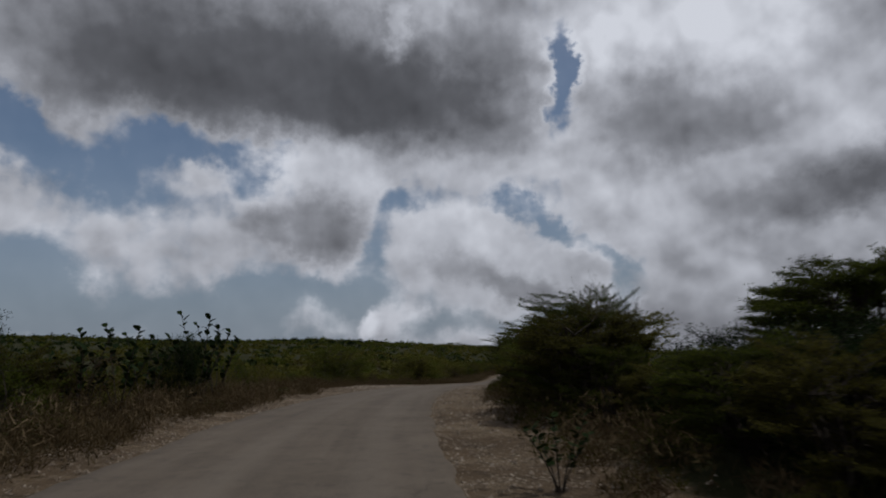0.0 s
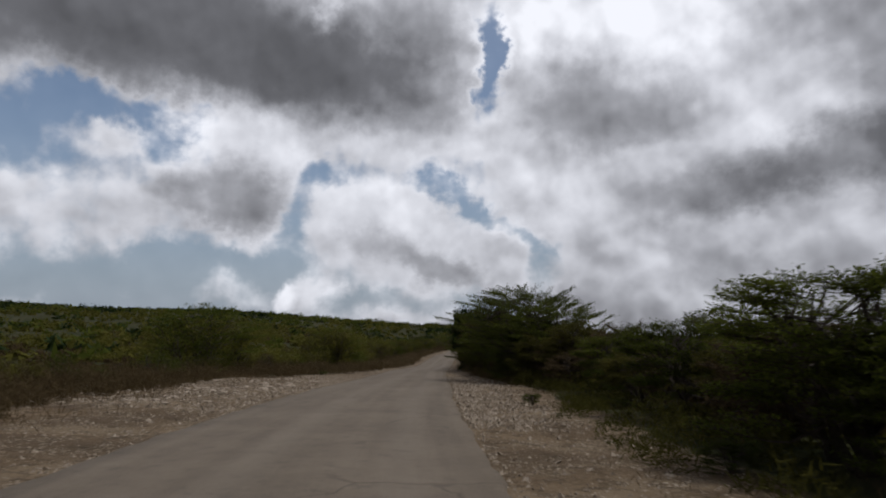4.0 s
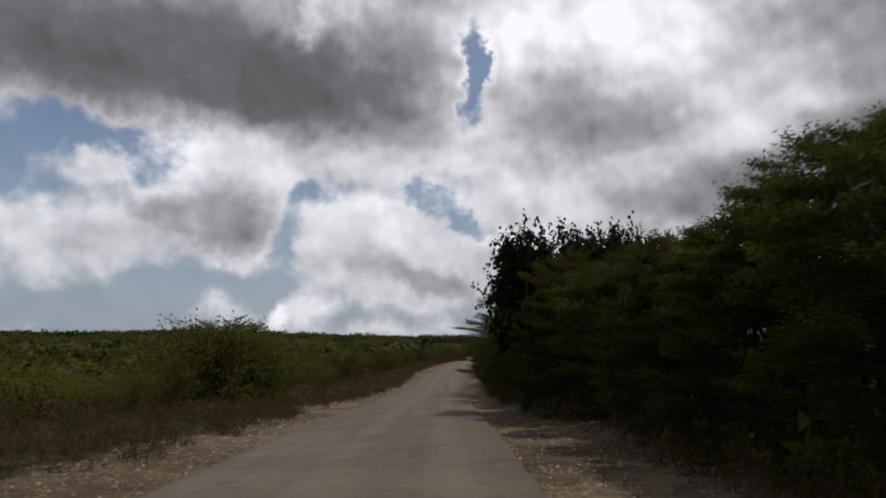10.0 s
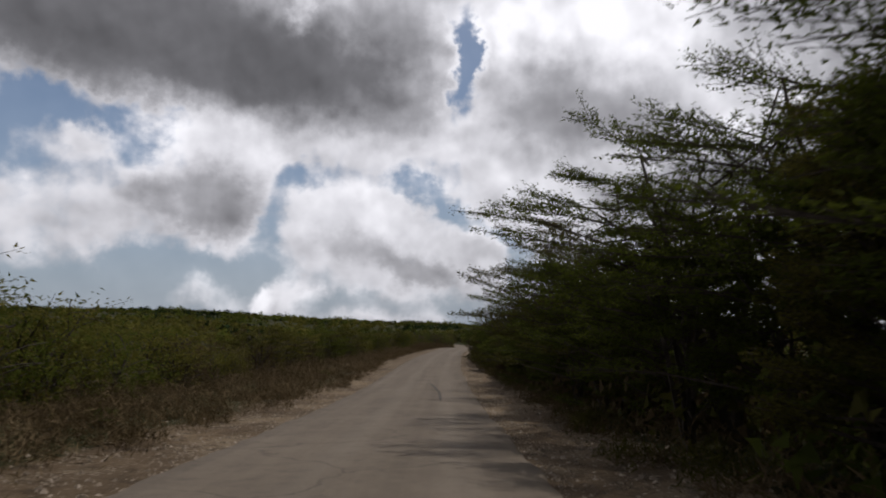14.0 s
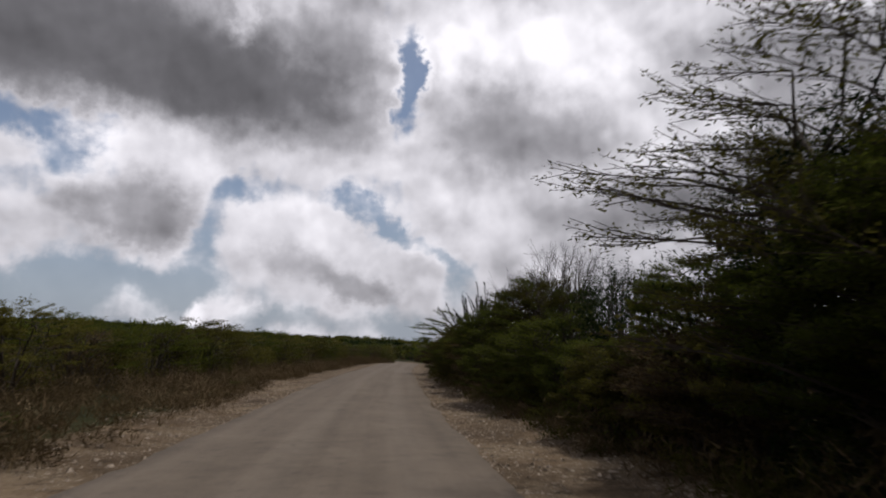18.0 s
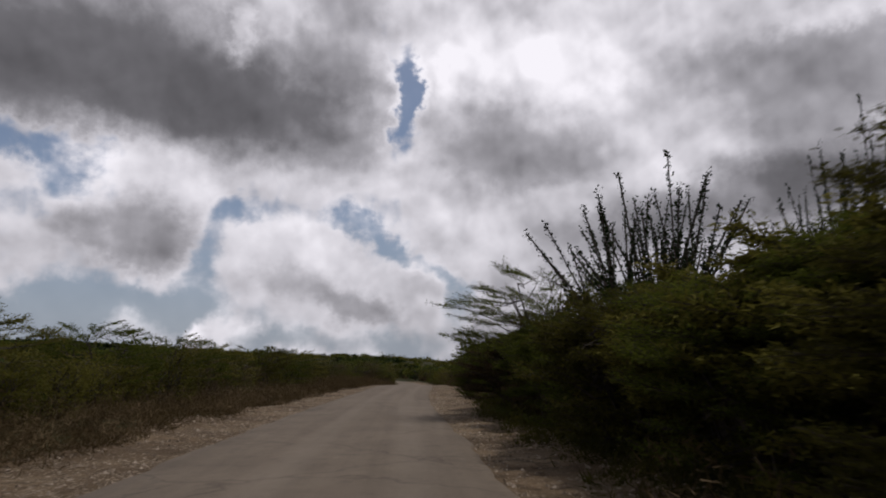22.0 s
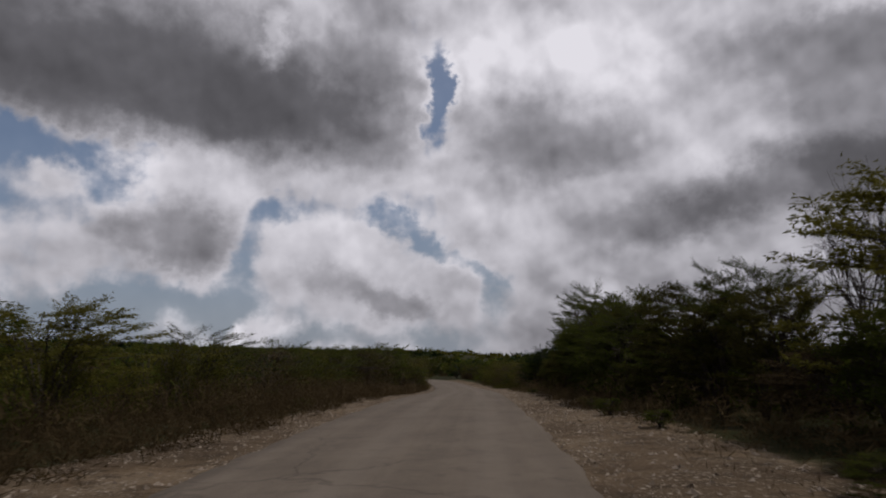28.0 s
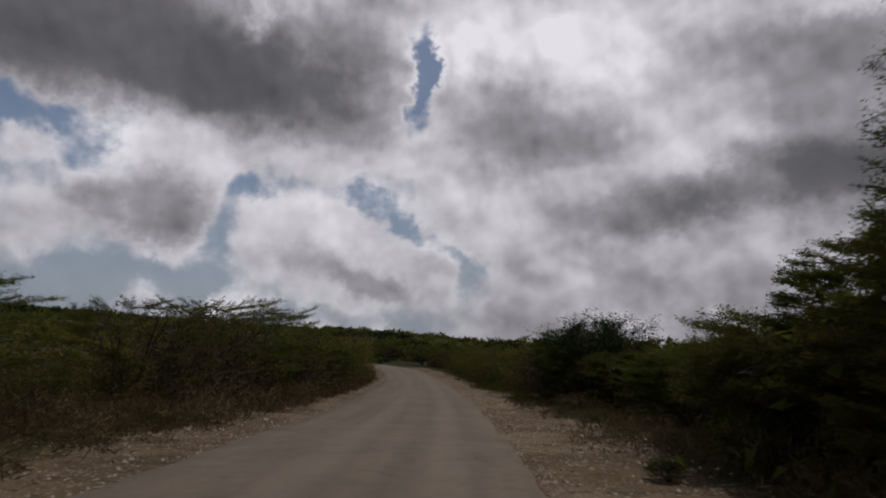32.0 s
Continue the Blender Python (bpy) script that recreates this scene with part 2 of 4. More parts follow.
LEAF_ACACIA = leaf_material("acacia_leaves", (0.034, 0.044, 0.007), (0.072, 0.088, 0.014), (0.125, 0.142, 0.025), 0.5)
LEAF_OLIVE = leaf_material("olive_leaves", (0.038, 0.038, 0.009), (0.074, 0.070, 0.015), (0.122, 0.110, 0.027), 0.45)
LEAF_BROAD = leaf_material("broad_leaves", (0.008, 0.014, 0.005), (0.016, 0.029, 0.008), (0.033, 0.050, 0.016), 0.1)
LEAF_DRY = leaf_material("dry_leaves", (0.038, 0.027, 0.014), (0.080, 0.057, 0.028), (0.130, 0.097, 0.050), 0.3)
LEAF_PLAIN = leaf_material("plain_leaves", (0.055, 0.056, 0.012), (0.112, 0.106, 0.021), (0.165, 0.148, 0.034), 0.4)
STRAW = leaf_material("straw", (0.060, 0.042, 0.022), (0.120, 0.086, 0.048), (0.210, 0.160, 0.095), 0.1)
BARK = bark_material("grey_brown_bark", (0.022, 0.017, 0.013), (0.075, 0.060, 0.047))


def asphalt():
    m, n = material("worn_asphalt")
    co = n.put("ShaderNodeTexCoord").outputs["Object"]
    uv = n.put("ShaderNodeUVMap", uv_map="road").outputs[0]
    sep = n.put("ShaderNodeSeparateXYZ", Vector=uv).outputs
    grain = n.noise(co, 55, 4, 0.75)
    stain = n.noise(co, 0.55, 5, 0.6)
    streak = n.noise(n.vec(n.math("MULTIPLY", sep[0], 2.2), n.math("MULTIPLY", sep[1], 0.06)), 1.0, 4, 0.6)
    cell = n.put("ShaderNodeTexVoronoi", feature="DISTANCE_TO_EDGE", Scale=0.28)
    wob = n.put("ShaderNodeTexNoise", Scale=1.6, Detail=5.0)
    n.feed(wob.inputs["Vector"], co)
    add = n.put("ShaderNodeVectorMath", operation="ADD")
    n.feed(add.inputs[0], co)
    n.feed(add.inputs[1], wob.outputs[1])
    n.feed(cell.inputs["Vector"], add.outputs[0])
    crack = n.math("MULTIPLY", n.math("SUBTRACT", 1.0, n.step(cell.outputs[0], 0.0, 0.016)), n.step(n.noise(co, 0.12, 2), 0.44, 0.56))
    v = n.math("ADD", n.math("MULTIPLY", stain, 0.5), n.math("MULTIPLY", streak, 0.5))
    col = n.ramp(v, [(0.3, (0.100, 0.079, 0.059)), (0.5, (0.145, 0.116, 0.088)), (0.72, (0.198, 0.161, 0.124))])
    blot = n.noise(co, 3.2, 6, 0.7)
    col = n.mix(n.math("MULTIPLY", n.step(blot, 0.52, 0.72), 0.45), col, (0.190, 0.155, 0.118, 1))
    col = n.mix(n.math("MULTIPLY", n.step(blot, 0.48, 0.30), 0.45), col, (0.052, 0.043, 0.033, 1))
    track = n.math("MULTIPLY", n.step(n.math("ABSOLUTE", n.math("SUBTRACT", n.math("ABSOLUTE", n.math("SUBTRACT", sep[0], 0.4)), 0.85)), 0.45, 0.05), n.noise(co, 0.3, 3))
    col = n.mix(n.math("MULTIPLY", track, 0.5), col, (0.235, 0.200, 0.162, 1))
    col = n.mix(n.math("MULTIPLY", n.step(grain, 0.45, 0.75), 0.45), col, (0.16, 0.136, 0.110, 1))
    col = n.mix(n.math("MULTIPLY", n.step(grain, 0.55, 0.25), 0.5), col, (0.05, 0.043, 0.036, 1))
    col = n.mix(n.math("MULTIPLY", crack, 0.45), col, (0.050, 0.040, 0.031, 1))
    hgt = n.math("SUBTRACT", grain, n.math("MULTIPLY", crack, 1.5))
    finish(n, col, 0.88, hgt, 0.4, 0.012, 0.25)
    return m


def earth():
    m, n = material("dry_earth")
    co = n.put("ShaderNodeTexCoord").outputs["Object"]
    grit = n.noise(co, 16, 6, 0.75)
    patch = n.noise(co, 0.45, 5, 0.65)
    litter = n.noise(co, 2.6, 5, 0.7)
    col = n.ramp(patch, [(0.3, (0.066, 0.046, 0.029)), (0.5, (0.152, 0.108, 0.067)), (0.66, (0.31, 0.235, 0.155))])
    col = n.mix(n.math("MULTIPLY", n.step(litter, 0.48, 0.64), 0.75), col, (0.050, 0.036, 0.022, 1))
    col = n.mix(n.math("MULTIPLY", n.step(grit, 0.52, 0.72), 0.6), col, (0.26, 0.21, 0.165, 1))
    col = n.mix(n.math("MULTIPLY", n.step(grit, 0.48, 0.3), 0.6), col, (0.040, 0.028, 0.02, 1))
    cells = n.put("ShaderNodeTexVoronoi", Vector=co, Scale=11.0, Randomness=1.0)
    small = n.put("ShaderNodeTexVoronoi", Vector=co, Scale=27.0, Randomness=1.0)
    pick = n.put("ShaderNodeSeparateXYZ", Vector=cells.outputs["Color"]).outputs[0]
    pick_s = n.put("ShaderNodeSeparateXYZ", Vector=small.outputs["Color"]).outputs[0]
    here = n.step(n.noise(co, 0.9, 4, 0.6), 0.42, 0.58)
    stone = n.math("MULTIPLY", n.math("MULTIPLY", n.step(pick, 0.55, 0.6), n.step(cells.outputs["Distance"], 0.42, 0.30)), here)
    chip = n.math("MULTIPLY", n.math("MULTIPLY", n.step(pick_s, 0.5, 0.55), n.step(small.outputs["Distance"], 0.42, 0.30)), here)
    tint = n.ramp(pick, [(0.5, (0.20, 0.155, 0.11)), (0.75, (0.30, 0.245, 0.185)), (1.0, (0.42, 0.36, 0.29))])
    col = n.mix(n.math("MULTIPLY", here, 0.35), col, (0.055, 0.040, 0.027, 1))
    col = n.mix(chip, col, n.ramp(pick_s, [(0.5, (0.13, 0.10, 0.07)), (1.0, (0.33, 0.27, 0.20))]))
    col = n.mix(stone, col, tint)
    wild = n.put("ShaderNodeAttribute")
    wild.attribute_name = "wild"
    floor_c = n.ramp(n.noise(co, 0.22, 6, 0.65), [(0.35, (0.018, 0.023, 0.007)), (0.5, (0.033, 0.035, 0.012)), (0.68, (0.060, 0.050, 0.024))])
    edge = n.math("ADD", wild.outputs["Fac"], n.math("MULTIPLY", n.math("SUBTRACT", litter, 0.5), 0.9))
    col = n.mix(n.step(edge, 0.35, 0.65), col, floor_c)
    finish(n, col, 0.95, n.math("ADD", n.math("ADD", grit, litter), n.math("ADD", stone, n.math("MULTIPLY", chip, 0.5))), 0.8, 0.04, 0.1)
    return m


def stone_material():
    m, n = material("pale_limestone")
    co = n.put("ShaderNodeTexCoord").outputs["Object"]
    rnd = n.put("ShaderNodeNewGeometry").outputs["Random Per Island"]
    g = n.noise(co, 9, 5, 0.7)
    v = n.math("ADD", n.math("MULTIPLY", rnd, 0.6), n.math("MULTIPLY", g, 0.4))
    finish(n, n.ramp(v, [(0.15, (0.10, 0.078, 0.058)), (0.5, (0.235, 0.188, 0.142)), (0.85, (0.40, 0.34, 0.275))]), 0.93, g, 0.5, 0.02, 0.2)
    return m




def rubber_streak():
    m, n = material("rubber_streak")
    co = n.put("ShaderNodeTexCoord").outputs["Object"]
    g = n.noise(co, 30, 4, 0.7)
    finish(n, n.ramp(g, [(0.35, (0.062, 0.053, 0.045)), (0.7, (0.104, 0.090, 0.076))]), 0.85, g, 0.3, 0.01, 0.2)
    return m


ASPHALT, EARTH, STONE, RUBBER = asphalt(), earth(), stone_material(), rubber_streak()

# ---- mesh helpers ----


def mesh_from(name, verts, faces_n, mat, uv=None):
    """A mesh out of loose polygons, each with faces_n corners, in the order of verts."""
    verts = np.asarray(verts, dtype=np.float32).reshape(-1, 3)
    me = bpy.data.meshes.new(name)
    nv, nf = len(verts), len(verts) // faces_n
    me.vertices.add(nv)
    me.vertices.foreach_set("co", verts.ravel())
    me.loops.add(nv)
    me.loops.foreach_set("vertex_index", np.arange(nv, dtype=np.int32))
    me.polygons.add(nf)
    me.polygons.foreach_set("loop_start", np.arange(0, nv, faces_n, dtype=np.int32))
    me.polygons.foreach_set("loop_total", np.full(nf, faces_n, dtype=np.int32))
    me.materials.append(mat)
    me.update(calc_edges=True)
    return me


def part(name, me, parent, label=""):
    ob = new(name, me)
    ob.parent = parent
    return tagged(ob, label)


def grid_mesh(name, pts, mat, wrap=False):
    """A sheet out of an array of points, rows x columns x 3."""
    r, c, _ = pts.shape
    i = np.arange(r * c).reshape(r, c)
    q = np.stack([i[:-1, :-1], i[:-1, 1:], i[1:, 1:], i[1:, :-1]], -1).reshape(-1, 4)
    me = bpy.data.meshes.new(name)
    me.vertices.add(r * c)
    me.vertices.foreach_set("co", pts.astype(np.float32).ravel())
    me.loops.add(q.size)
    me.loops.foreach_set("vertex_index", q.ravel().astype(np.int32))
    me.polygons.add(len(q))
    me.polygons.foreach_set("loop_start", np.arange(0, q.size, 4, dtype=np.int32))
    me.polygons.foreach_set("loop_total", np.full(len(q), 4, dtype=np.int32))
    me.polygons.foreach_set("use_smooth", np.ones(len(q), dtype=bool))
    me.materials.append(mat)
    me.update(calc_edges=True)
    return me


# ---- ground and road ----
_rng = np.random.default_rng(5)
_ph = _rng.uniform(0, 6.28, (24, 2))
_fr = _rng.normal(0, 1, (24, 2))


def wave(x, y, size):
    """A smooth uneven field of about -1 to 1 with bumps of that size."""
    v = 0
    for i in range(10):
        v = v + np.sin((x * _fr[i, 0] + y * _fr[i, 1]) * 2.2 / size + _ph[i, 0])
    return v / 4.0


def land(x, y):
    """Height of the ground."""
    x, y = np.asarray(x, float), np.asarray(y, float)
    off = x - road_x(y)
    side = np.abs(off)
    z = road_z(y) - 0.05 * smooth(1.9, 2.3, side)
    z = z + smooth(2.6, 5.5, side) * (0.10 * wave(x, y, 3.0) + 0.05)
    z = z + smooth(2.4, 3.2, side) * 0.025 * wave(x, y, 0.5)
    z = z + smooth(8, 40, side) * 0.5 * wave(x, y, 24.0)
    r = np.hypot(x, y)
    open_side = np.maximum(smooth(9, 90, side), smooth(345, 520, y))
    return z + open_side * smooth(70, 720, r) * (15.0 + 1.6 * wave(x, y, 160.0)) * (1 + 0.8 * smooth(-20, -420, x)) * (1 - 0.6 * smooth(-60, 80, x)) * smooth(-200, 150, y)


# where the bare gravel beside the road gives way to brush
WILD_L = [(0, -3.3), (34, -3.9), (43, -7.0), (60, -8.5), (67, -6.2), (76, -4.0), (92, -3.7), (130, -3.5), (145, -3.4), (158, -4.3), (190, -4.4), (212, -3.5), (330, -3.6)]
WILD_R = [(0, 3.9), (44, 4.6), (56, 5.0), (75, 4.4), (97, 3.5), (110, 3.7), (130, 4.1), (156, 3.4), (175, 3.4), (192, 5.2), (205, 4.4), (215, 3.8), (330, 4.0)]


def spaced(fine, step, far, grow=1.12):
    v, d = list(np.arange(0, fine, step)), step
    while v[-1] < far:
        d *= grow
        v.append(v[-1] + d)
    return np.array(v)


_side = spaced(6.6, 0.3, 4000)
_offs = np.concatenate([-_side[:0:-1], _side])
_back = -spaced(14, 0.5, 3500)[:0:-1]
_ahead = np.concatenate([np.arange(0, 290, 0.9), 290 + spaced(10, 1, 4000)])
_ys = np.concatenate([_back, _ahead])
_gy, _go = np.meshgrid(_ys, _offs, indexing="ij")
_gx = road_x(_gy) + _go
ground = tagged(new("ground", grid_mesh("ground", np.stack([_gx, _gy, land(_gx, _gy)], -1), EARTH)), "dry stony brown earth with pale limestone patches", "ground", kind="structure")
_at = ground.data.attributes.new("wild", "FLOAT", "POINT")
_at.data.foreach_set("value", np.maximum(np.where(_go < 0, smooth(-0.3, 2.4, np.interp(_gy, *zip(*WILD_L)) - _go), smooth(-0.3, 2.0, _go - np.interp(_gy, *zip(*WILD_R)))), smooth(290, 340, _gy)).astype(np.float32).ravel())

_rs = np.arange(-45, 350, 0.35)
_cols = np.array([-1, -0.975, -0.83, -0.67, -0.5, -0.33, -0.17, 0, 0.17, 0.33, 0.5, 0.67, 0.83, 0.975, 1])
_pts = np.zeros((len(_rs), len(_cols), 3))
_uvs = np.zeros((len(_rs), len(_cols), 2))
for _i, _s in enumerate(_rs):
    _l = ROAD_L + 0.045 * wave(_s, 3.0, 1.6) + 0.035 * wave(_s, 9.0, 0.4) - 0.03
    _r = ROAD_R + 0.045 * wave(_s, 33.0, 1.6) + 0.035 * wave(_s, 59.0, 0.4) + 0.03
    for _j, _c in enumerate(_cols):
        _o = (_l + _r) / 2 + _c * (_r - _l) / 2
        _x, _y = at(_s, _o)
        _edge = abs(_c) > 0.99
        _pts[_i, _j] = _x, _y, road_z(_y) + (-0.07 if _edge else 0.035 * (1 - _c * _c) + 0.012) + 0.006 * wave(_x, _y, 1.5)
        _uvs[_i, _j] = _o, _s
road = tagged(new("road", grid_mesh("road", _pts, ASPHALT)), "narrow worn grey asphalt road with crumbling edges", "road", kind="structure")
_lay = road.data.uv_layers.new(name="road")
_vi = np.zeros(len(road.data.loops), dtype=np.int32)
road.data.loops.foreach_get("vertex_index", _vi)
_lay.data.foreach_set("uv", _uvs.reshape(-1, 2)[_vi].astype(np.float32).ravel())

# ---- plants ----


def unit(v):
    return v / (np.linalg.norm(v, axis=-1, keepdims=True) + 1e-9)


def branch(rng, segs, tips, p, d, length, r, level, form):
    """Grow a limb and its children. form: bend, lift, flat, kids, shrink, open angle."""
    bend, lift, flat, kids, shrink, spread = form
    n = 3 if level else 1
    pts = [p]
    for i in range(n):
        d = d + rng.normal(0, bend, 3)
        d[2] += lift if level > 1 else -flat * d[2]
        d = d / np.linalg.norm(d)
        q = pts[-1] + d * length / n
        segs.append((pts[-1], q, r * (1 - 0.25 * i / n), r * (1 - 0.25 * (i + 1) / n)))
        pts.append(q)
    if level == 0:
        tips.append((pts[0], d, length))
        return
    for k in range(kids):
        u = rng.uniform(0.35, 1.0) if k else 1.0
        at_p = pts[0] + (pts[-1] - pts[0]) * u if u < 1 else pts[-1]
        side = unit(np.cross(d, rng.normal(0, 1, 3)))
        nd = unit(d + side * spread * rng.uniform(0.6, 1.3))
        branch(rng, segs, tips, at_p, nd, length * shrink * rng.uniform(0.75, 1.2), r * 0.55, level - 1, form)


def tubes(segs, sides=3, cut=0.0):
    segs = [s for s in segs if s[2] > cut]
    a = np.array([s[0] for s in segs])
    b = np.array([s[1] for s in segs])
    ra = np.array([s[2] for s in segs])[:, None]
    rb = np.array([s[3] for s in segs])[:, None]
    d = unit(b - a)
    x = unit(np.cross(d, np.where(np.abs(d[:, 2:3]) > 0.9, [1.0, 0, 0], [0, 0, 1.0])))
    y = np.cross(d, x)
    out = []
    for k in range(sides):
        ring = []
        for ang in (2 * math.pi * k / sides, 2 * math.pi * (k + 1) / sides):
            ring.append(math.cos(ang) * x + math.sin(ang) * y)
        out.append(np.stack([a + ring[0] * ra, a + ring[1] * ra, b + ring[1] * rb, b + ring[0] * rb], 1))
    return np.concatenate(out).reshape(-1, 3)


def blades(p, axis, flat_n, length, width):
    """Leaf shapes with four corners: stem, side, tip, side."""
    side = unit(np.cross(axis, flat_n))
    nrm = np.cross(side, axis)
    l, w = np.broadcast_to(length, (len(p),))[:, None], np.broadcast_to(width, (len(p),))[:, None]
    return np.stack([p, p + axis * l * 0.45 + side * w * 0.5 + nrm * w * 0.12, p + axis * l, p + axis * l * 0.45 - side * w * 0.5 + nrm * w * 0.12], 1).reshape(-1, 3)


def slivers(p, axis, flat_n, length, width):
    """Small leaflets with three corners."""
    side = unit(np.cross(axis, flat_n))
    l, w = np.broadcast_to(length, (len(p),))[:, None], np.broadcast_to(width, (len(p),))[:, None]
    return np.stack([p + side * w * 0.5, p + axis * l, p - side * w * 0.5], 1).reshape(-1, 3)


def ovals(p, axis, flat_n, length, width):
    """Rounded leaves with six corners."""
    side = unit(np.cross(axis, flat_n))
    nrm = np.cross(side, axis)
    l, w = np.broadcast_to(length, (len(p),))[:, None], np.broadcast_to(width, (len(p),))[:, None]
    rim = [p]
    for u, e in ((0.25, 0.42), (0.7, 0.46), (1.0, 0.0), (0.7, -0.46), (0.25, -0.42)):
        rim.append(p + axis * l * u + side * w * e + nrm * w * abs(e) * 0.3)
    return np.stack(rim, 1).reshape(-1, 3)


def foliage(rng, tips, per, length, width, fan=0.8, level=0.4, jitter=0.06, shape=slivers):
    """Leaves along the twigs."""
    p = np.array([t[0] for t in tips])
    d = np.array([t[1] for t in tips])
    ln = np.array([t[2] for t in tips])
    u = rng.uniform(0.0, 1.05, (len(p), per))
    pos = p[:, None] + d[:, None] * (ln[:, None] * u)[..., None] + rng.normal(0, jitter, (len(p), per, 3))
    axis = unit(d[:, None] * 0.6 + rng.normal(0, fan, (len(p), per, 3)))
    axis[..., 2] *= 1 - level
    axis = unit(axis).reshape(-1, 3)
    nrm = unit(rng.normal(0, 0.7, (len(axis), 3)) + [0, 0, 1.0])
    size = rng.uniform(0.65, 1.35, len(axis))
    return shape(pos.reshape(-1, 3), axis, nrm, length * size, width * size)


def plant(name, label, category, wood, leaves, bark, leaf_mat, group, corners=3):
    ob = tagged(new(name), label, category, group)
    part("trunk", mesh_from("trunk", wood, 4, bark), ob)
    if leaves is not None:
        part("crown", mesh_from("crown", leaves, corners, leaf_mat), ob)
    return ob


def grown(seed, stems, height, lean, level, form, r, sway=0.0, high=2.4, reach=1.3, dome=0.8, taper=0.0):
    """Stems from one root; sway draws the growth towards -x, the side of the road."""
    rng = np.random.default_rng(seed)
    segs, tips = [], []
    for k in range(stems):
        a = 6.283 * (k + rng.uniform(-0.3, 0.3)) / stems
        d = unit(np.array([math.cos(a) * lean - sway, math.sin(a) * lean, 1.0]) + rng.normal(0, 0.1, 3))
        branch(rng, segs, tips, np.array([0.08 * math.cos(a), 0.08 * math.sin(a), -0.12]), d, height * rng.uniform(0.85, 1.15), r, level, form)
    ends = np.array([t[0] for t in tips])
    k = np.array([1.0, 1.0, 0.0]) * reach / np.quantile(np.hypot(ends[:, 0], ends[:, 1]), 0.93) + np.array([0, 0, 1.0]) * high / np.quantile(ends[:, 2], 0.96)
    segs = [(a * k, b * k, ra, rb) for a, b, ra, rb in segs]
    def cap(p):
        over = p[2] - dome * high
        p = p - np.array([0, 0, 0.62 * over]) if over > 0 else p
        f = 1 - taper * min(max(p[2] / high, 0), 1) ** 2
        return p * [f, f, 1]

    segs = [(cap(a), cap(b), ra, rb) for a, b, ra, rb in segs]
    tips = [(cap(p * k), unit(d * k), float(ln * np.linalg.norm(d * k))) for p, d, ln in tips]
    if dome < 5:
        tips = [t for t in tips if t[0][2] + t[1][2] * t[2] < 1.03 * high and np.hypot(*t[0][:2]) < 1.12 * reach]
        segs = [s for s in segs if s[1][2] < 1.06 * high and np.hypot(*s[1][:2]) < 1.15 * reach]
    return rng, segs, tips


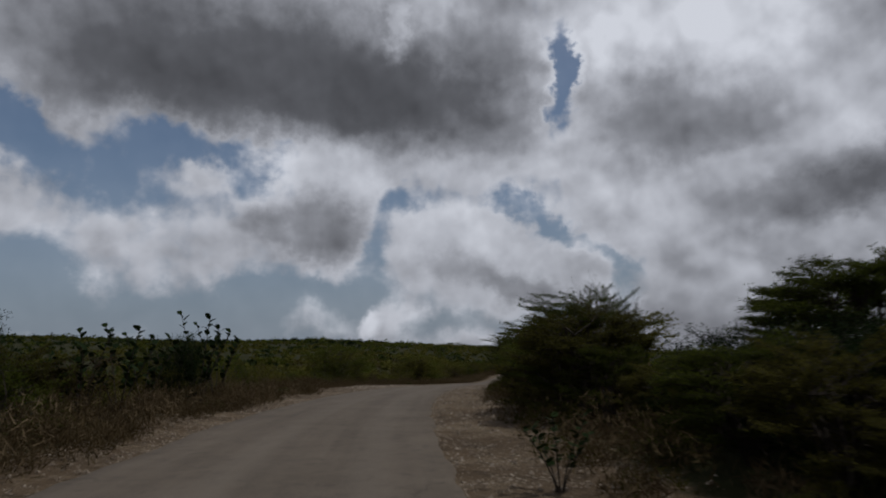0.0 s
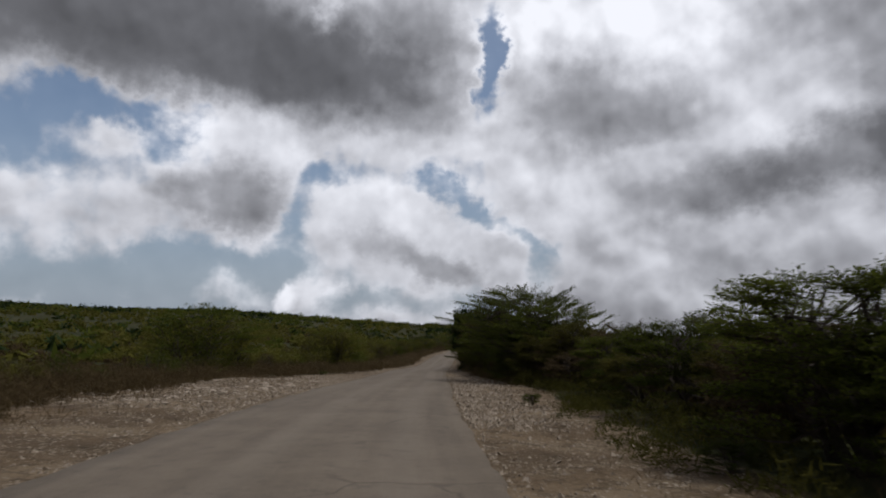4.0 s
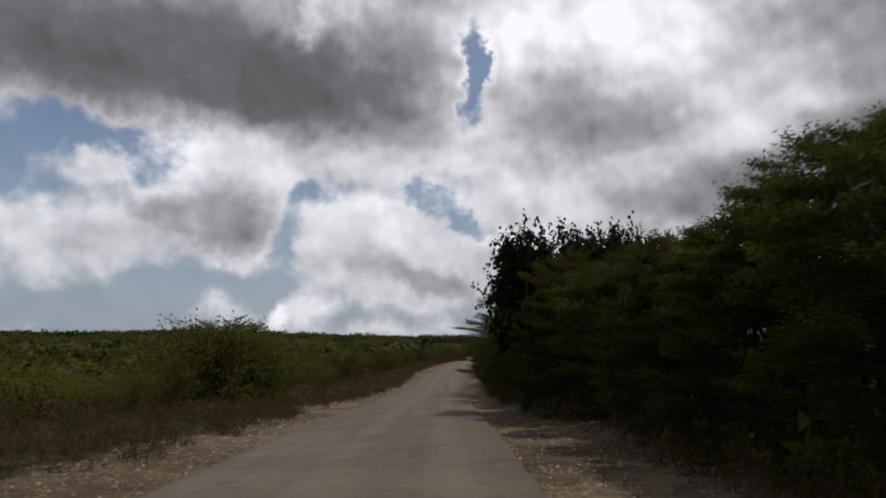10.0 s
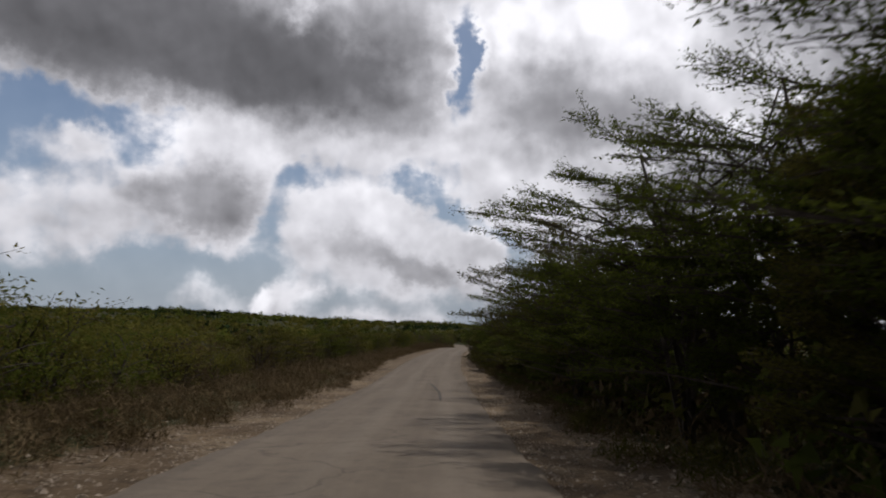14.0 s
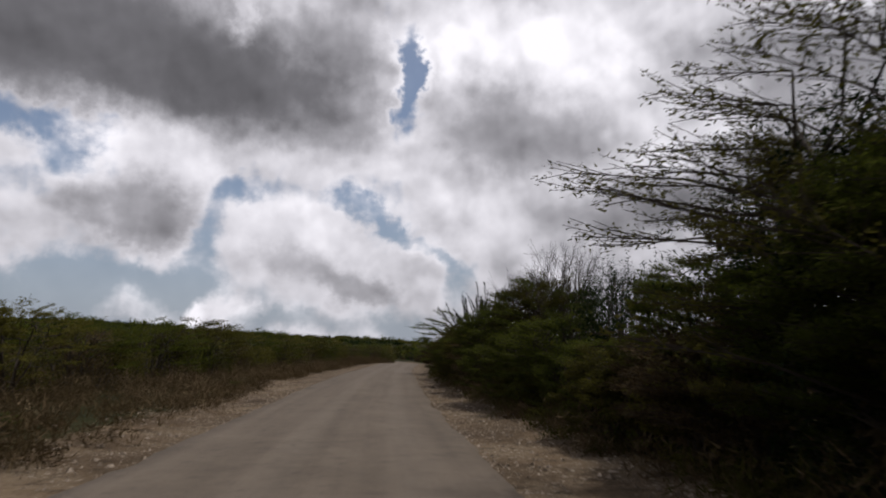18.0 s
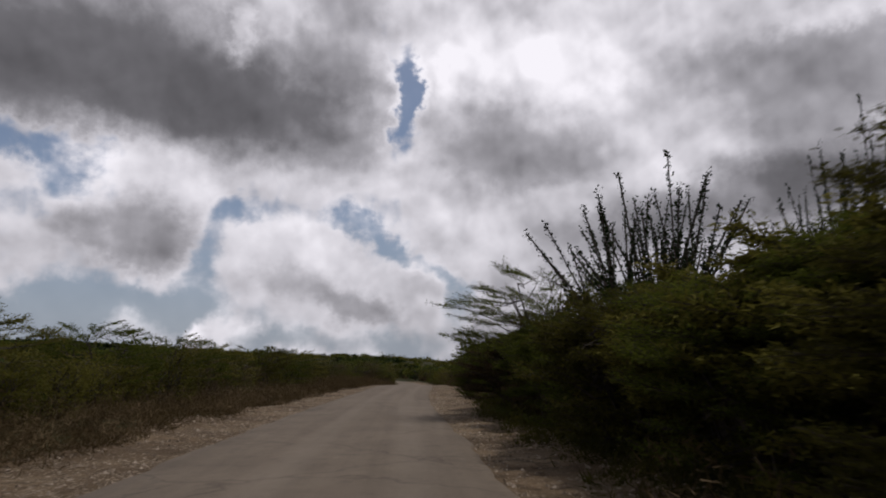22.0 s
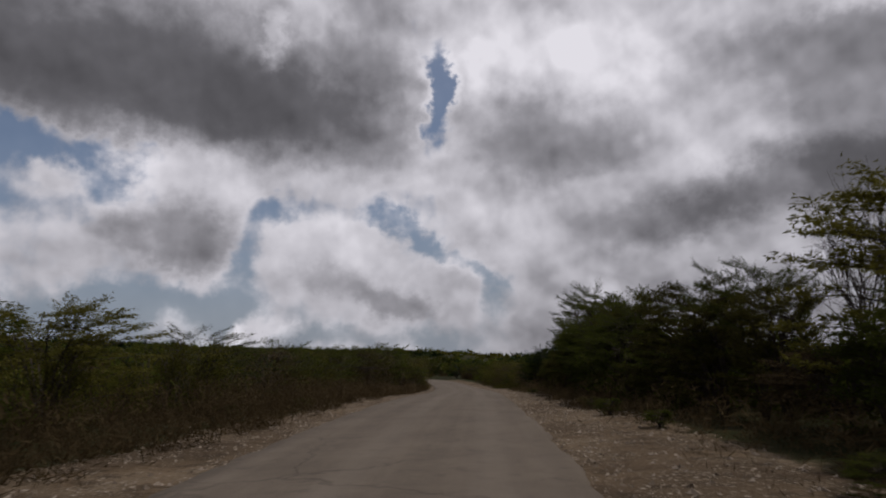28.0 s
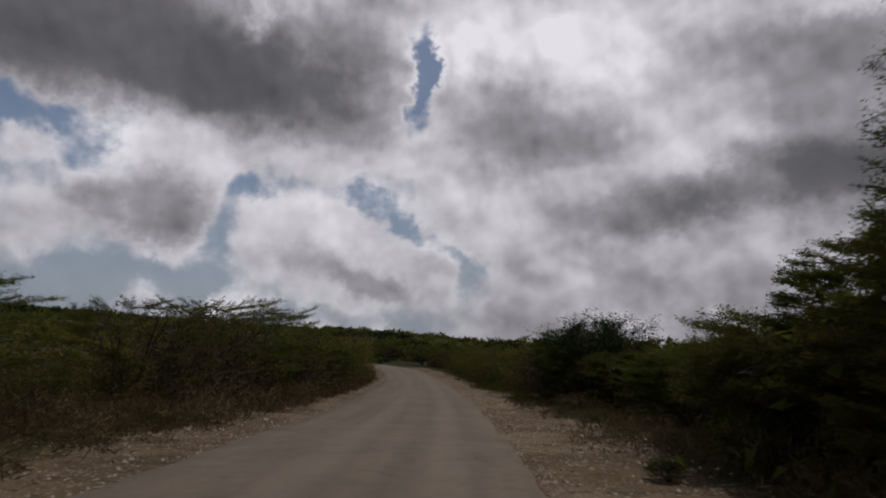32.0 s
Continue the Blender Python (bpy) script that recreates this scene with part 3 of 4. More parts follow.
def acacia(seed, leaf_mat=LEAF_ACACIA, per=40, leafy=0.046, high=4.3, reach=2.1, sprays=80, twig=0.0, low=0.18, label=""):
    """Spreading thorn tree: limbs fan out from the root, and flat feathery sprays lie in layers, drawn out towards -x."""
    rng = np.random.default_rng(seed)
    segs, tips = [], []
    limbs = []
    for k in range(7):
        a = 6.283 * (k + rng.uniform(-0.3, 0.3)) / 7
        top = np.array([math.cos(a) * reach * rng.uniform(0.35, 0.7) - 0.25, math.sin(a) * reach * rng.uniform(0.35, 0.7), high * rng.uniform(0.62, 0.86)])
        mid = top * [0.35, 0.35, 0.55] + rng.normal(0, 0.12, 3)
        line = []
        for u in np.linspace(0, 1, 8):
            line.append((1 - u) ** 2 * np.array([0, 0, -0.1]) + 2 * u * (1 - u) * mid + u * u * top + rng.normal(0, 0.03, 3) * (u > 0))
        limbs.append((a, line))
        for n in range(7):
            segs.append((line[n], line[n + 1], 0.06 - 0.006 * n, 0.054 - 0.006 * n))
    for k in range(sprays):
        a, line = limbs[k % 7]
        a += rng.normal(0, 0.45)
        rho = reach * math.sqrt(rng.uniform(0.02, 0.75))
        top = high * (0.93 - 0.38 * (rho / reach) ** 2)
        z = top - (top - low * high) * rng.uniform(0, 1) ** 1.7 * (0.35 + 0.65 * rho / reach)
        o = np.array([math.cos(a) * rho - 0.2 * rho, math.sin(a) * rho, z])
        start = min(line[2:], key=lambda p: np.linalg.norm(p - o) + 2 * max(0, p[2] - o[2]))
        bend = (start + o) / 2 + [0, 0, -0.12] + rng.normal(0, 0.08, 3)
        segs.append((start, bend, 0.018, 0.014))
        segs.append((bend, o, 0.014, 0.011))
        ahead = unit(np.array([math.cos(a) - 0.45, math.sin(a), 0.22 + 0.35 * (z / high > 0.7) * rng.uniform(-0.3, 1)]) + rng.normal(0, 0.12, 3))
        span = rng.uniform(0.6, 1.0) * (0.62 if label else 1.0)
        end = o + ahead * span
        segs.append((o, end, 0.010, 0.004))
        side = unit(np.cross(ahead, [0, 0, 1.0]))
        for n in range(12):
            u = (n + rng.uniform(0, 1)) / 12
            d = unit(ahead * rng.uniform(0.7, 1.3) + side * (1 if n % 2 else -1) * rng.uniform(0.4, 1.0) + [0, 0, rng.normal(0.08, 0.16)])
            tips.append((o + ahead * span * u, d, rng.uniform(0.3, 0.6) * (0.72 if label else 1.0) * (1.15 - 0.5 * u)))
    for p, d, ln in tips:
        segs.append((p, p + d * ln, 0.005, 0.003))
    if label:
        return plant("thorn_shrub", label, "shrub", tubes(segs, 3, twig), foliage(rng, tips, per, leafy, leafy * 0.42, 0.6, 0.4, 0.03), BARK, leaf_mat, "roadside shrubs")
    return plant("acacia_tree", "spreading thorn tree with flat sprays of small green leaves", "tree",
                 tubes(segs, 3, twig), foliage(rng, tips, per, leafy, leafy * 0.42, 0.6, 0.5, 0.03), BARK, leaf_mat, "thorn trees along the road")


def thicket(seed, leaf_mat=LEAF_ACACIA, per=12, leafy=0.092, label="dense thorny green shrub beside the road", tall=False):
    """Rounded shrub about 2.4 m high, leafy to the ground."""
    if tall:
        rng, segs, tips = grown(seed, 9, 1.3, 0.7, 2, (0.2, 0.05, 0.04, 7, 0.78, 0.95), 0.03, 0.08, 3.5, 1.45, 0.8, 0.5)
    else:
        rng, segs, tips = grown(seed, 8, 0.95, 0.95, 2, (0.2, 0.05, 0.08, 6, 0.78, 0.95), 0.026, 0.05, 2.2, 1.25, 0.8, 0.35)
    keep = 0.0095 if tall else 0.0105 if leafy < 0.12 else 0.014
    segs = [s for s in segs if s[2] > keep] + [(p, p + d * ln, keep + 1e-4, 0.003) for p, d, ln in tips if leafy < 0.12 and p[2] > (2.4 if tall else 1.75)]
    segs = [(a, b, ra if ra > keep + 2e-4 else 0.006, rb) for a, b, ra, rb in segs]
    return plant("dense_bush", label, "shrub", tubes(segs), foliage(rng, tips, per, leafy, leafy * (0.34 if tall else 0.42), 0.9, 0.25, 0.07), BARK, leaf_mat, "roadside shrubs")


def broadleaf(seed):
    """Dark round tree about 5 m high."""
    rng, segs, tips = grown(seed, 5, 1.7, 0.45, 3, (0.16, 0.10, 0.0, 5, 0.66, 0.95), 0.09, 0.12, 4.9, 1.95, 0.72, 0.2)
    return plant("broadleaf_tree", "dark glossy round-crowned broadleaf tree", "tree", tubes(segs, 4),
                 foliage(rng, tips, 30, 0.11, 0.085, 0.8, 0.0, 0.06, ovals), BARK, LEAF_BROAD, "broadleaf trees", 6)


def bare_tree(seed):
    rng, segs, tips = grown(seed, 4, 1.5, 0.45, 4, (0.13, 0.09, 0.0, 4, 0.72, 0.6), 0.045, 0.0, 4.4, 1.5, 9.0)
    return plant("bare_tree", "leafless tree of thin grey-brown twigs", "tree", tubes(segs), None, BARK, None, "bare trees")


def wand_shrub(seed):
    """Upright whip-like stems set with small dark leaves."""
    rng, segs, tips = grown(seed, 15, 2.4, 0.40, 1, (0.06, 0.08, 0.0, 4, 0.7, 0.42), 0.045, 0.1, 3.6, 1.2, 9.0)
    dense = [(s[0], unit(s[1] - s[0]), float(np.linalg.norm(s[1] - s[0]))) for s in segs if s[0][2] > 0.3]
    return plant("whip_shrub", "tall shrub of upright whip-like stems with dark leaves", "shrub", tubes(segs, 4),
                 foliage(rng, dense, 150, 0.075, 0.05, 0.9, 0.1, 0.035, blades), BARK, LEAF_BROAD, "whip shrubs", 4)


def big_leaf_plant(seed):
    """Upright plant about 2.4 m high, with large oval leaves crowded on the upper stems."""
    rng = np.random.default_rng(seed)
    segs, spots, axes = [], [], []
    for k in range(5):
        a, tall = 6.283 * k / 5 + rng.uniform(-0.4, 0.4), rng.uniform(1.5, 2.4)
        line = [np.array([math.cos(a) * (0.06 + 0.75 * u ** 1.5), math.sin(a) * (0.06 + 0.75 * u ** 1.5), tall * u - 0.05]) for u in np.linspace(0, 1, 7)]
        for n in range(6):
            segs.append((line[n], line[n + 1], 0.026 - 0.003 * n, 0.023 - 0.003 * n))
        for n in range(13):
            u = 1 - 0.62 * (n / 13) ** 1.15
            b = n * 1.7 + rng.uniform(-0.3, 0.3)
            spots.append(line[0] * (1 - u) + line[-1] * u + (line[3] - (line[0] + line[-1]) / 2) * 4 * u * (1 - u))
            axes.append([math.cos(b), math.sin(b), rng.uniform(0.35, 0.9)])
    p, ax = np.array(spots), unit(np.array(axes))
    nrm = unit(np.array([0, 0, 1.0]) - ax * 0.6 + rng.normal(0, 0.2, ax.shape))
    return plant("milkweed_plant", "upright grey-green plant with large oval leaves", "plant", tubes(segs, 4),
                 ovals(p, ax, nrm, 0.23 * rng.uniform(0.6, 1.2, len(p)), 0.17), BARK, LEAF_BROAD, "large-leaved plants", 6)


ACACIAS = [acacia(11), acacia(12), acacia(13, LEAF_OLIVE), acacia(14, LEAF_ACACIA, 18, 0.05)]
FAR_ACACIAS = [acacia(15, LEAF_ACACIA, 16, 0.085, twig=0.006), acacia(16, LEAF_OLIVE, 16, 0.085, twig=0.006), acacia(17, LEAF_PLAIN, 16, 0.085, twig=0.006)]
GREEN_LABEL, OLIVE_LABEL = "feathery green thorn shrub beside the road", "feathery olive-green thorn shrub beside the road"
THICKETS = [acacia(21, LEAF_ACACIA, 26, 0.046, 2.3, 0.8, 84, 0.004, 0.06, GREEN_LABEL), acacia(22, LEAF_OLIVE, 24, 0.055, 2.2, 0.85, 90, 0.004, 0.04, OLIVE_LABEL),
            acacia(23, LEAF_ACACIA, 26, 0.046, 2.2, 0.85, 84, 0.004, 0.06, GREEN_LABEL), acacia(24, LEAF_DRY, 20, 0.052, 2.1, 0.9, 80, 0.003, 0.04, "half-dry brownish shrub beside the road")]
FAR_THICKETS = [thicket(26, LEAF_ACACIA, 17, 0.085), thicket(27, LEAF_OLIVE, 17, 0.085, "dense olive-green thorny shrub beside the road"), thicket(28, LEAF_PLAIN, 17, 0.085, "yellow-green thorny shrub behind the verge"),
                thicket(29, LEAF_DRY, 15, 0.085, "half-dry brownish shrub beside the road")]
TALL_THICKETS = [acacia(121, LEAF_ACACIA, 30, 0.048, 3.6, 1.0, 110, 0.004, 0.05, "tall " + GREEN_LABEL), acacia(122, LEAF_OLIVE, 30, 0.048, 3.6, 1.0, 110, 0.004, 0.05, "tall " + OLIVE_LABEL)]
LEAFY = acacia(30, LEAF_PLAIN, 20, 0.066, 2.2, 0.8, 90, 0.004, 0.03, "yellow-green leafy shrub at the edge of the verge")
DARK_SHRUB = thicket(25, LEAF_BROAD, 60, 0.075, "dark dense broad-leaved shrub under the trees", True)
THIN_ACACIA = acacia(18, LEAF_OLIVE, 10, 0.05)
BROAD, BARE, WAND, MILKWEED = broadleaf(31), bare_tree(41), wand_shrub(51), big_leaf_plant(61)
PROTOS = ACACIAS + FAR_ACACIAS + THICKETS + FAR_THICKETS + TALL_THICKETS + [LEAFY, DARK_SHRUB, THIN_ACACIA, BROAD, BARE, WAND, MILKWEED]



def tallest(ob):
    me = max((c.data for c in ob.children), key=lambda m: len(m.vertices))
    co = np.zeros(len(me.vertices) * 3, dtype=np.float32)
    me.vertices.foreach_get("co", co)
    return float(np.quantile(co[2::3], 0.985))


TALL = {ob.name: tallest(ob) for ob in PROTOS}


def plant_at(proto, s, off, height, wide=1.0, turn=None, lean=0.0):
    """Stand a copy of a plant on the ground, that high, at s along the road and off to its right."""
    if proto in ACACIAS and (off > 7.8 or off < -8.9 or s > 256):
        proto = FAR_ACACIAS[ACACIAS.index(proto) % 3]
    if proto in THICKETS and height > 2.55:
        proto = TALL_THICKETS[THICKETS.index(proto) % 2]
    dip = 1 + 0.12 * float(smooth(66, 80, s) * (1 - smooth(112, 124, s)))
    k = height / TALL[proto.name]
    x, y = at(s, off)
    m = Matrix.Translation((x, y, float(land(x, y)) - 0.03)) @ Matrix.Rotation(lean, 4, "Y") @ Matrix.Rotation((rnd.uniform(-0.7, 0.7) + (math.pi if off < 0 else 0)) if turn is None else turn, 4, "Z") @ Matrix.Diagonal((k * wide, k * wide, k * dip, 1))
    return copy_thing(proto, m)


rnd = random.Random(7)
for _s, _o, _h in [(143.4, 5.0, 1.1), (144.8, 4.8, 1.3), (146.2, 5.1, 1.2), (147.4, 5.4, 1.5), (158.6, 5.3, 2.4), (160.4, 5.6, 2.6), (162, 5.2, 2.2), (163.4, 5.8, 2.7), (165.2, 5.4, 2.2), (137, 5.2, 1.6), (134.6, 5.0, 1.4)]:
    plant_at(LEAFY, _s, _o, _h, 1.1)
A1, A2, A3, A4 = ACACIAS
T1, T2, T3, T4 = THICKETS
# single plants that stand out on the right of the road
for proto, s, off, h, w in [
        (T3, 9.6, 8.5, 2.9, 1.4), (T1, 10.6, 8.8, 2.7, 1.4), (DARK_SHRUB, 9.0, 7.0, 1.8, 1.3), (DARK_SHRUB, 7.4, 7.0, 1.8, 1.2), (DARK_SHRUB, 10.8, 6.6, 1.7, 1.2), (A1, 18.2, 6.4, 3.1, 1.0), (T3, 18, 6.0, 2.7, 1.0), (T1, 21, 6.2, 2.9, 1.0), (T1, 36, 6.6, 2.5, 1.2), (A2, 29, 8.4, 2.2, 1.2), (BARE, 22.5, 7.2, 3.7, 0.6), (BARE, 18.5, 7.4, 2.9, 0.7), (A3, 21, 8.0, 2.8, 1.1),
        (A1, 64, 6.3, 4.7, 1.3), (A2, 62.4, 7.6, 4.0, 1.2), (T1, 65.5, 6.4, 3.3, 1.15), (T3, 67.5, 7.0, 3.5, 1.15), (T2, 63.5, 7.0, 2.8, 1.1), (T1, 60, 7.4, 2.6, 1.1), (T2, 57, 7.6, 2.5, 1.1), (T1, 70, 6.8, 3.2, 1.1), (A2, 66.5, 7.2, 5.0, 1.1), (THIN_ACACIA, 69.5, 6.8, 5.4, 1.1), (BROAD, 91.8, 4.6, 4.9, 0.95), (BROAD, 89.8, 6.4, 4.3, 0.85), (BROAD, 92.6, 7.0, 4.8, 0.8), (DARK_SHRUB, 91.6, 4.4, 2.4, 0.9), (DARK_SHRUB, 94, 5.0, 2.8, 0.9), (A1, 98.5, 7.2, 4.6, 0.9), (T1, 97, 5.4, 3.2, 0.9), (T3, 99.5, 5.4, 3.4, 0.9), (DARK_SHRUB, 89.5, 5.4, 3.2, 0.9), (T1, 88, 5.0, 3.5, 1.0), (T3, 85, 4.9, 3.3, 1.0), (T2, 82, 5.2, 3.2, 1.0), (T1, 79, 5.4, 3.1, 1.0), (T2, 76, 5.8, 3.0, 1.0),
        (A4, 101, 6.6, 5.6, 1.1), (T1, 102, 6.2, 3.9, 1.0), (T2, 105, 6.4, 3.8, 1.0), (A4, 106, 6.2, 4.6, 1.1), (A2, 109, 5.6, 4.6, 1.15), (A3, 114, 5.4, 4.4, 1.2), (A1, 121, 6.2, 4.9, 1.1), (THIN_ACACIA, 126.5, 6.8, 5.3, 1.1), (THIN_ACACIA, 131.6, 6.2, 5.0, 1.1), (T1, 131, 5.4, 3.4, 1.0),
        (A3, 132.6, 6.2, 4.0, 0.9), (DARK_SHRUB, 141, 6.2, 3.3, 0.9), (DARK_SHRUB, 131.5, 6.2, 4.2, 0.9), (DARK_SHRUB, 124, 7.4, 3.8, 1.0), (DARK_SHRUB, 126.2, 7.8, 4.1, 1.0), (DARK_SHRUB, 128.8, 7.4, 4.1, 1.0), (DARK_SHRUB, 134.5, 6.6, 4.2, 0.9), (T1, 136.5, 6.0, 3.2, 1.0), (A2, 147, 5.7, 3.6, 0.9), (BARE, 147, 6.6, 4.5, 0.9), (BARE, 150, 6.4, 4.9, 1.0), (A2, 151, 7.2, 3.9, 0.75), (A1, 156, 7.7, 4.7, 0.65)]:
    plant_at(proto, s, off, h, w)
for proto, s, off, h, w in [
        (WAND, 160, 6.2, 3.2, 0.5), (WAND, 161.4, 6.3, 3.7, 0.45), (WAND, 162.6, 6.6, 3.5, 0.5), (WAND, 168.3, 6.5, 4.8, 1.1), (WAND, 170.3, 7.2, 5.0, 1.1), (T1, 166, 5.6, 3.0, 1.1), (A2, 174.5, 5.5, 4.3, 1.1), (T1, 174.2, 5.6, 3.1, 1.0), (T3, 176.5, 5.8, 2.9, 1.0),
        (A4, 184.5, 7.4, 2.7, 1.1), (T1, 194.3, 4.8, 1.75, 1.0), (T3, 194.4, 4.9, 1.5, 0.9), (T3, 197, 6.6, 3.3, 0.75), (T1, 197.6, 7.0, 3.5, 0.75), (A1, 198.2, 7.6, 3.7, 0.7), (A3, 206, 8.6, 4.1, 1.0), (BARE, 209, 8.4, 4.4, 0.9), (A2, 212, 7.4, 3.6, 0.7), (A4, 219, 6.6, 3.2, 1.0),
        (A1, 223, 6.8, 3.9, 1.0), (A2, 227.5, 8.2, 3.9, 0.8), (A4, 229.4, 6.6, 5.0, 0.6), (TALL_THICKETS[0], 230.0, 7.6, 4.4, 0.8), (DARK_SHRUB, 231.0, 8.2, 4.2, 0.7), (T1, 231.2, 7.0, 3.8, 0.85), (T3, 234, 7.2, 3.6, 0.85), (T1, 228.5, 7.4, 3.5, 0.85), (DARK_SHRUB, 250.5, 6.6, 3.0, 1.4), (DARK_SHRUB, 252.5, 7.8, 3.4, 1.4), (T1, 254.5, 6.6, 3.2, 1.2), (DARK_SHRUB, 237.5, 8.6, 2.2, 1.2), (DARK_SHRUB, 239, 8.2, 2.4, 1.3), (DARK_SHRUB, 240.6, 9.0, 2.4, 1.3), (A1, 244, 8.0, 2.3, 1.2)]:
    plant_at(proto, s, off, h, w)
# single plants on the left
for proto, s, off, h, w in [
        (MILKWEED, 17.0, -5.0, 2.2, 0.9), (MILKWEED, 16.2, -5.5, 2.1, 0.9), (MILKWEED, 20.7, -6.0, 2.3, 0.9), (MILKWEED, 22.4, -5.0, 3.0, 0.8), (MILKWEED, 24.3, -5.1, 2.7, 0.8), (DARK_SHRUB, 22.6, -5.6, 2.2, 0.8), (DARK_SHRUB, 14, -7.0, 2.6, 0.9), (A1, 14.5, -9.0, 2.6, 1.2), (T3, 11, -8.0, 2.1, 1.2), (T1, 24, -7.0, 1.9, 1.1), (T2, 16, -6.8, 1.8, 1.1),
        (A1, 72, -13, 4.0, 1.3), (FAR_THICKETS[2], 71, -13.4, 3.2, 1.3), (FAR_THICKETS[0], 69, -12.4, 2.6, 1.3), (FAR_THICKETS[2], 74.5, -12.2, 2.6, 1.3), (FAR_THICKETS[2], 104, -10.0, 3.5, 1.2), (A1, 107, -10.5, 3.9, 1.2), (FAR_THICKETS[2], 105.5, -11.2, 3.8, 1.3), (FAR_THICKETS[0], 107.5, -10.2, 3.6, 1.2), (FAR_THICKETS[2], 109.2, -11.0, 3.6, 1.3), (FAR_THICKETS[2], 111, -10.0, 3.2, 1.3), (FAR_THICKETS[0], 114.5, -10.4, 3.0, 1.2), (FAR_THICKETS[2], 118, -10.4, 3.0, 1.2), (FAR_THICKETS[0], 122, -10.8, 2.6, 1.3), (FAR_THICKETS[2], 127, -10.6, 2.5, 1.3), (A2, 124, -15, 2.6, 1.2), (A3, 129, -13.5, 2.6, 1.2), (A1, 134, -14, 2.8, 1.3), (A2, 142, -10.5, 2.9, 1.3), (A3, 147, -9.8, 2.8, 1.2), (A1, 153, -11, 2.8, 1.3), (A4, 159, -10, 2.9, 1.2), (A2, 165, -9.6, 3.0, 1.3), (A3, 172, -10, 2.9, 1.3), (A1, 180, -10, 3.1, 1.2),
        (A4, 187, -9.4, 3.0, 1.2), (A3, 193, -9.6, 2.9, 1.2), (A2, 200, -9, 3.0, 1.2), (A1, 206, -9.4, 3.1, 1.3), (A3, 212, -9, 2.9, 1.3), (A4, 220, -8.6, 2.9, 1.3), (BARE, 232, -8.8, 3.0, 1.5), (A2, 228, -8.4, 2.8, 1.3),
        (A1, 236, -8.0, 2.8, 1.3), (A3, 243, -7.4, 2.9, 1.3), (A1, 249, -7.0, 3.6, 1.3), (A2, 254, -6.8, 3.9, 1.3), (T1, 262, -5.0, 2.5, 1.2), (T3, 267, -5.2, 2.6, 1.2), (A1, 273, -5.6, 2.8, 1.2)]:
    plant_at(proto, s, off, h, w)


# low plants on the verges
plant_at(MILKWEED, 7.6, 3.3, 0.85, 1.2)
for s, off, h in [(29, 4.6, 0.35), (36, 5.0, 0.4), (47, 4.4, 0.3), (72, -5.4, 0.3), (88, 4.3, 0.35), (112, -5.6, 0.35), (131, 4.4, 0.3), (139, -5.8, 0.4), (155, -5.2, 0.35), (166, 4.2, 0.3), (178, 4.6, 0.35),
                  (187, 5.2, 0.5), (191, 4.4, 0.4), (203, 5.0, 0.45), (210, 4.6, 0.35), (213, 4.2, 0.4), (217, 4.4, 0.35), (219, -4.6, 0.4), (214, -5.4, 0.35), (224, -5.0, 0.3), (233, 4.0, 0.3), (239, -4.8, 0.35), (22, -4.4, 0.35), (31, -4.6, 0.3)]:
    plant_at(T3, s, off, h, 1.5)
# taller plants behind the front shrubs
for proto, s, off, h, w in [(A2, 39, 11, 2.3, 1.2), (A3, 44, 10, 2.1, 1.2), (A1, 50, 11.5, 2.3, 1.2), (WAND, 58, 10.0, 2.4, 0.9), (A4, 60, 11, 2.3, 1.2), (A2, 62, 9.0, 2.8, 1.2),
                            (A1, 78, 8.0, 3.6, 1.2), (A3, 83, 8.2, 3.5, 1.2), (A2, 87, 7.8, 3.6, 1.1), (A1, 163, 8.0, 3.4, 1.2), (A3, 187, 9.0, 3.0, 1.2), (A2, 191, 9.4, 2.8, 1.2), (A4, 203, 9.6, 3.2, 1.2)]:
    plant_at(proto, s, off, h, w)
for _k in range(12):
    plant_at(rnd.choice(ACACIAS), 338 + rnd.uniform(-3, 10), -14 + 2.4 * _k, rnd.uniform(2.6, 3.6), 1.3)
# trees that close the view where the road bends away
for _k in range(16):
    plant_at(rnd.choice(ACACIAS), 282 + 3.2 * _k + rnd.uniform(-1, 1), rnd.uniform(5.5, 22), rnd.uniform(2.4, 3.4), 1.3)


def between(v, rows):
    return float(np.interp(v, *zip(*rows)))


# shrubs that fill the thicket: front line and height along the road
R_LINE = [(-10, 6.0), (10, 6.0), (28, 6.0), (38, 7.2), (56, 7.4), (62, 6.4), (76, 5.6), (90, 5.2), (120, 5.2), (145, 5.2), (165, 5.0), (180, 5.2), (188, 7.2), (210, 7.4), (216, 6.2), (234, 6.2), (238, 7.4), (246, 7.4), (252, 6.4), (330, 7.0)]
R_HIGH = [(-10, 1.6), (10, 1.6), (16, 2.1), (26, 1.8), (44, 1.9), (58, 2.2), (66, 2.6), (80, 2.9), (90, 3.2), (110, 3.2), (128, 2.9), (134, 2.5), (150, 2.7), (160, 2.5), (172, 2.5), (180, 2.1), (190, 2.1), (210, 2.4), (218, 2.6), (234, 2.6), (240, 2.1), (260, 2.3), (330, 2.3)]
L_LINE = [(-10, -6.2), (20, -6.2), (34, -7.6), (46, -10.5), (62, -12), (80, -11.4), (98, -10.8), (115, -10.8), (140, -10.4), (170, -9.2), (200, -8.6), (240, -7.6), (262, -5.8), (330, -6)]
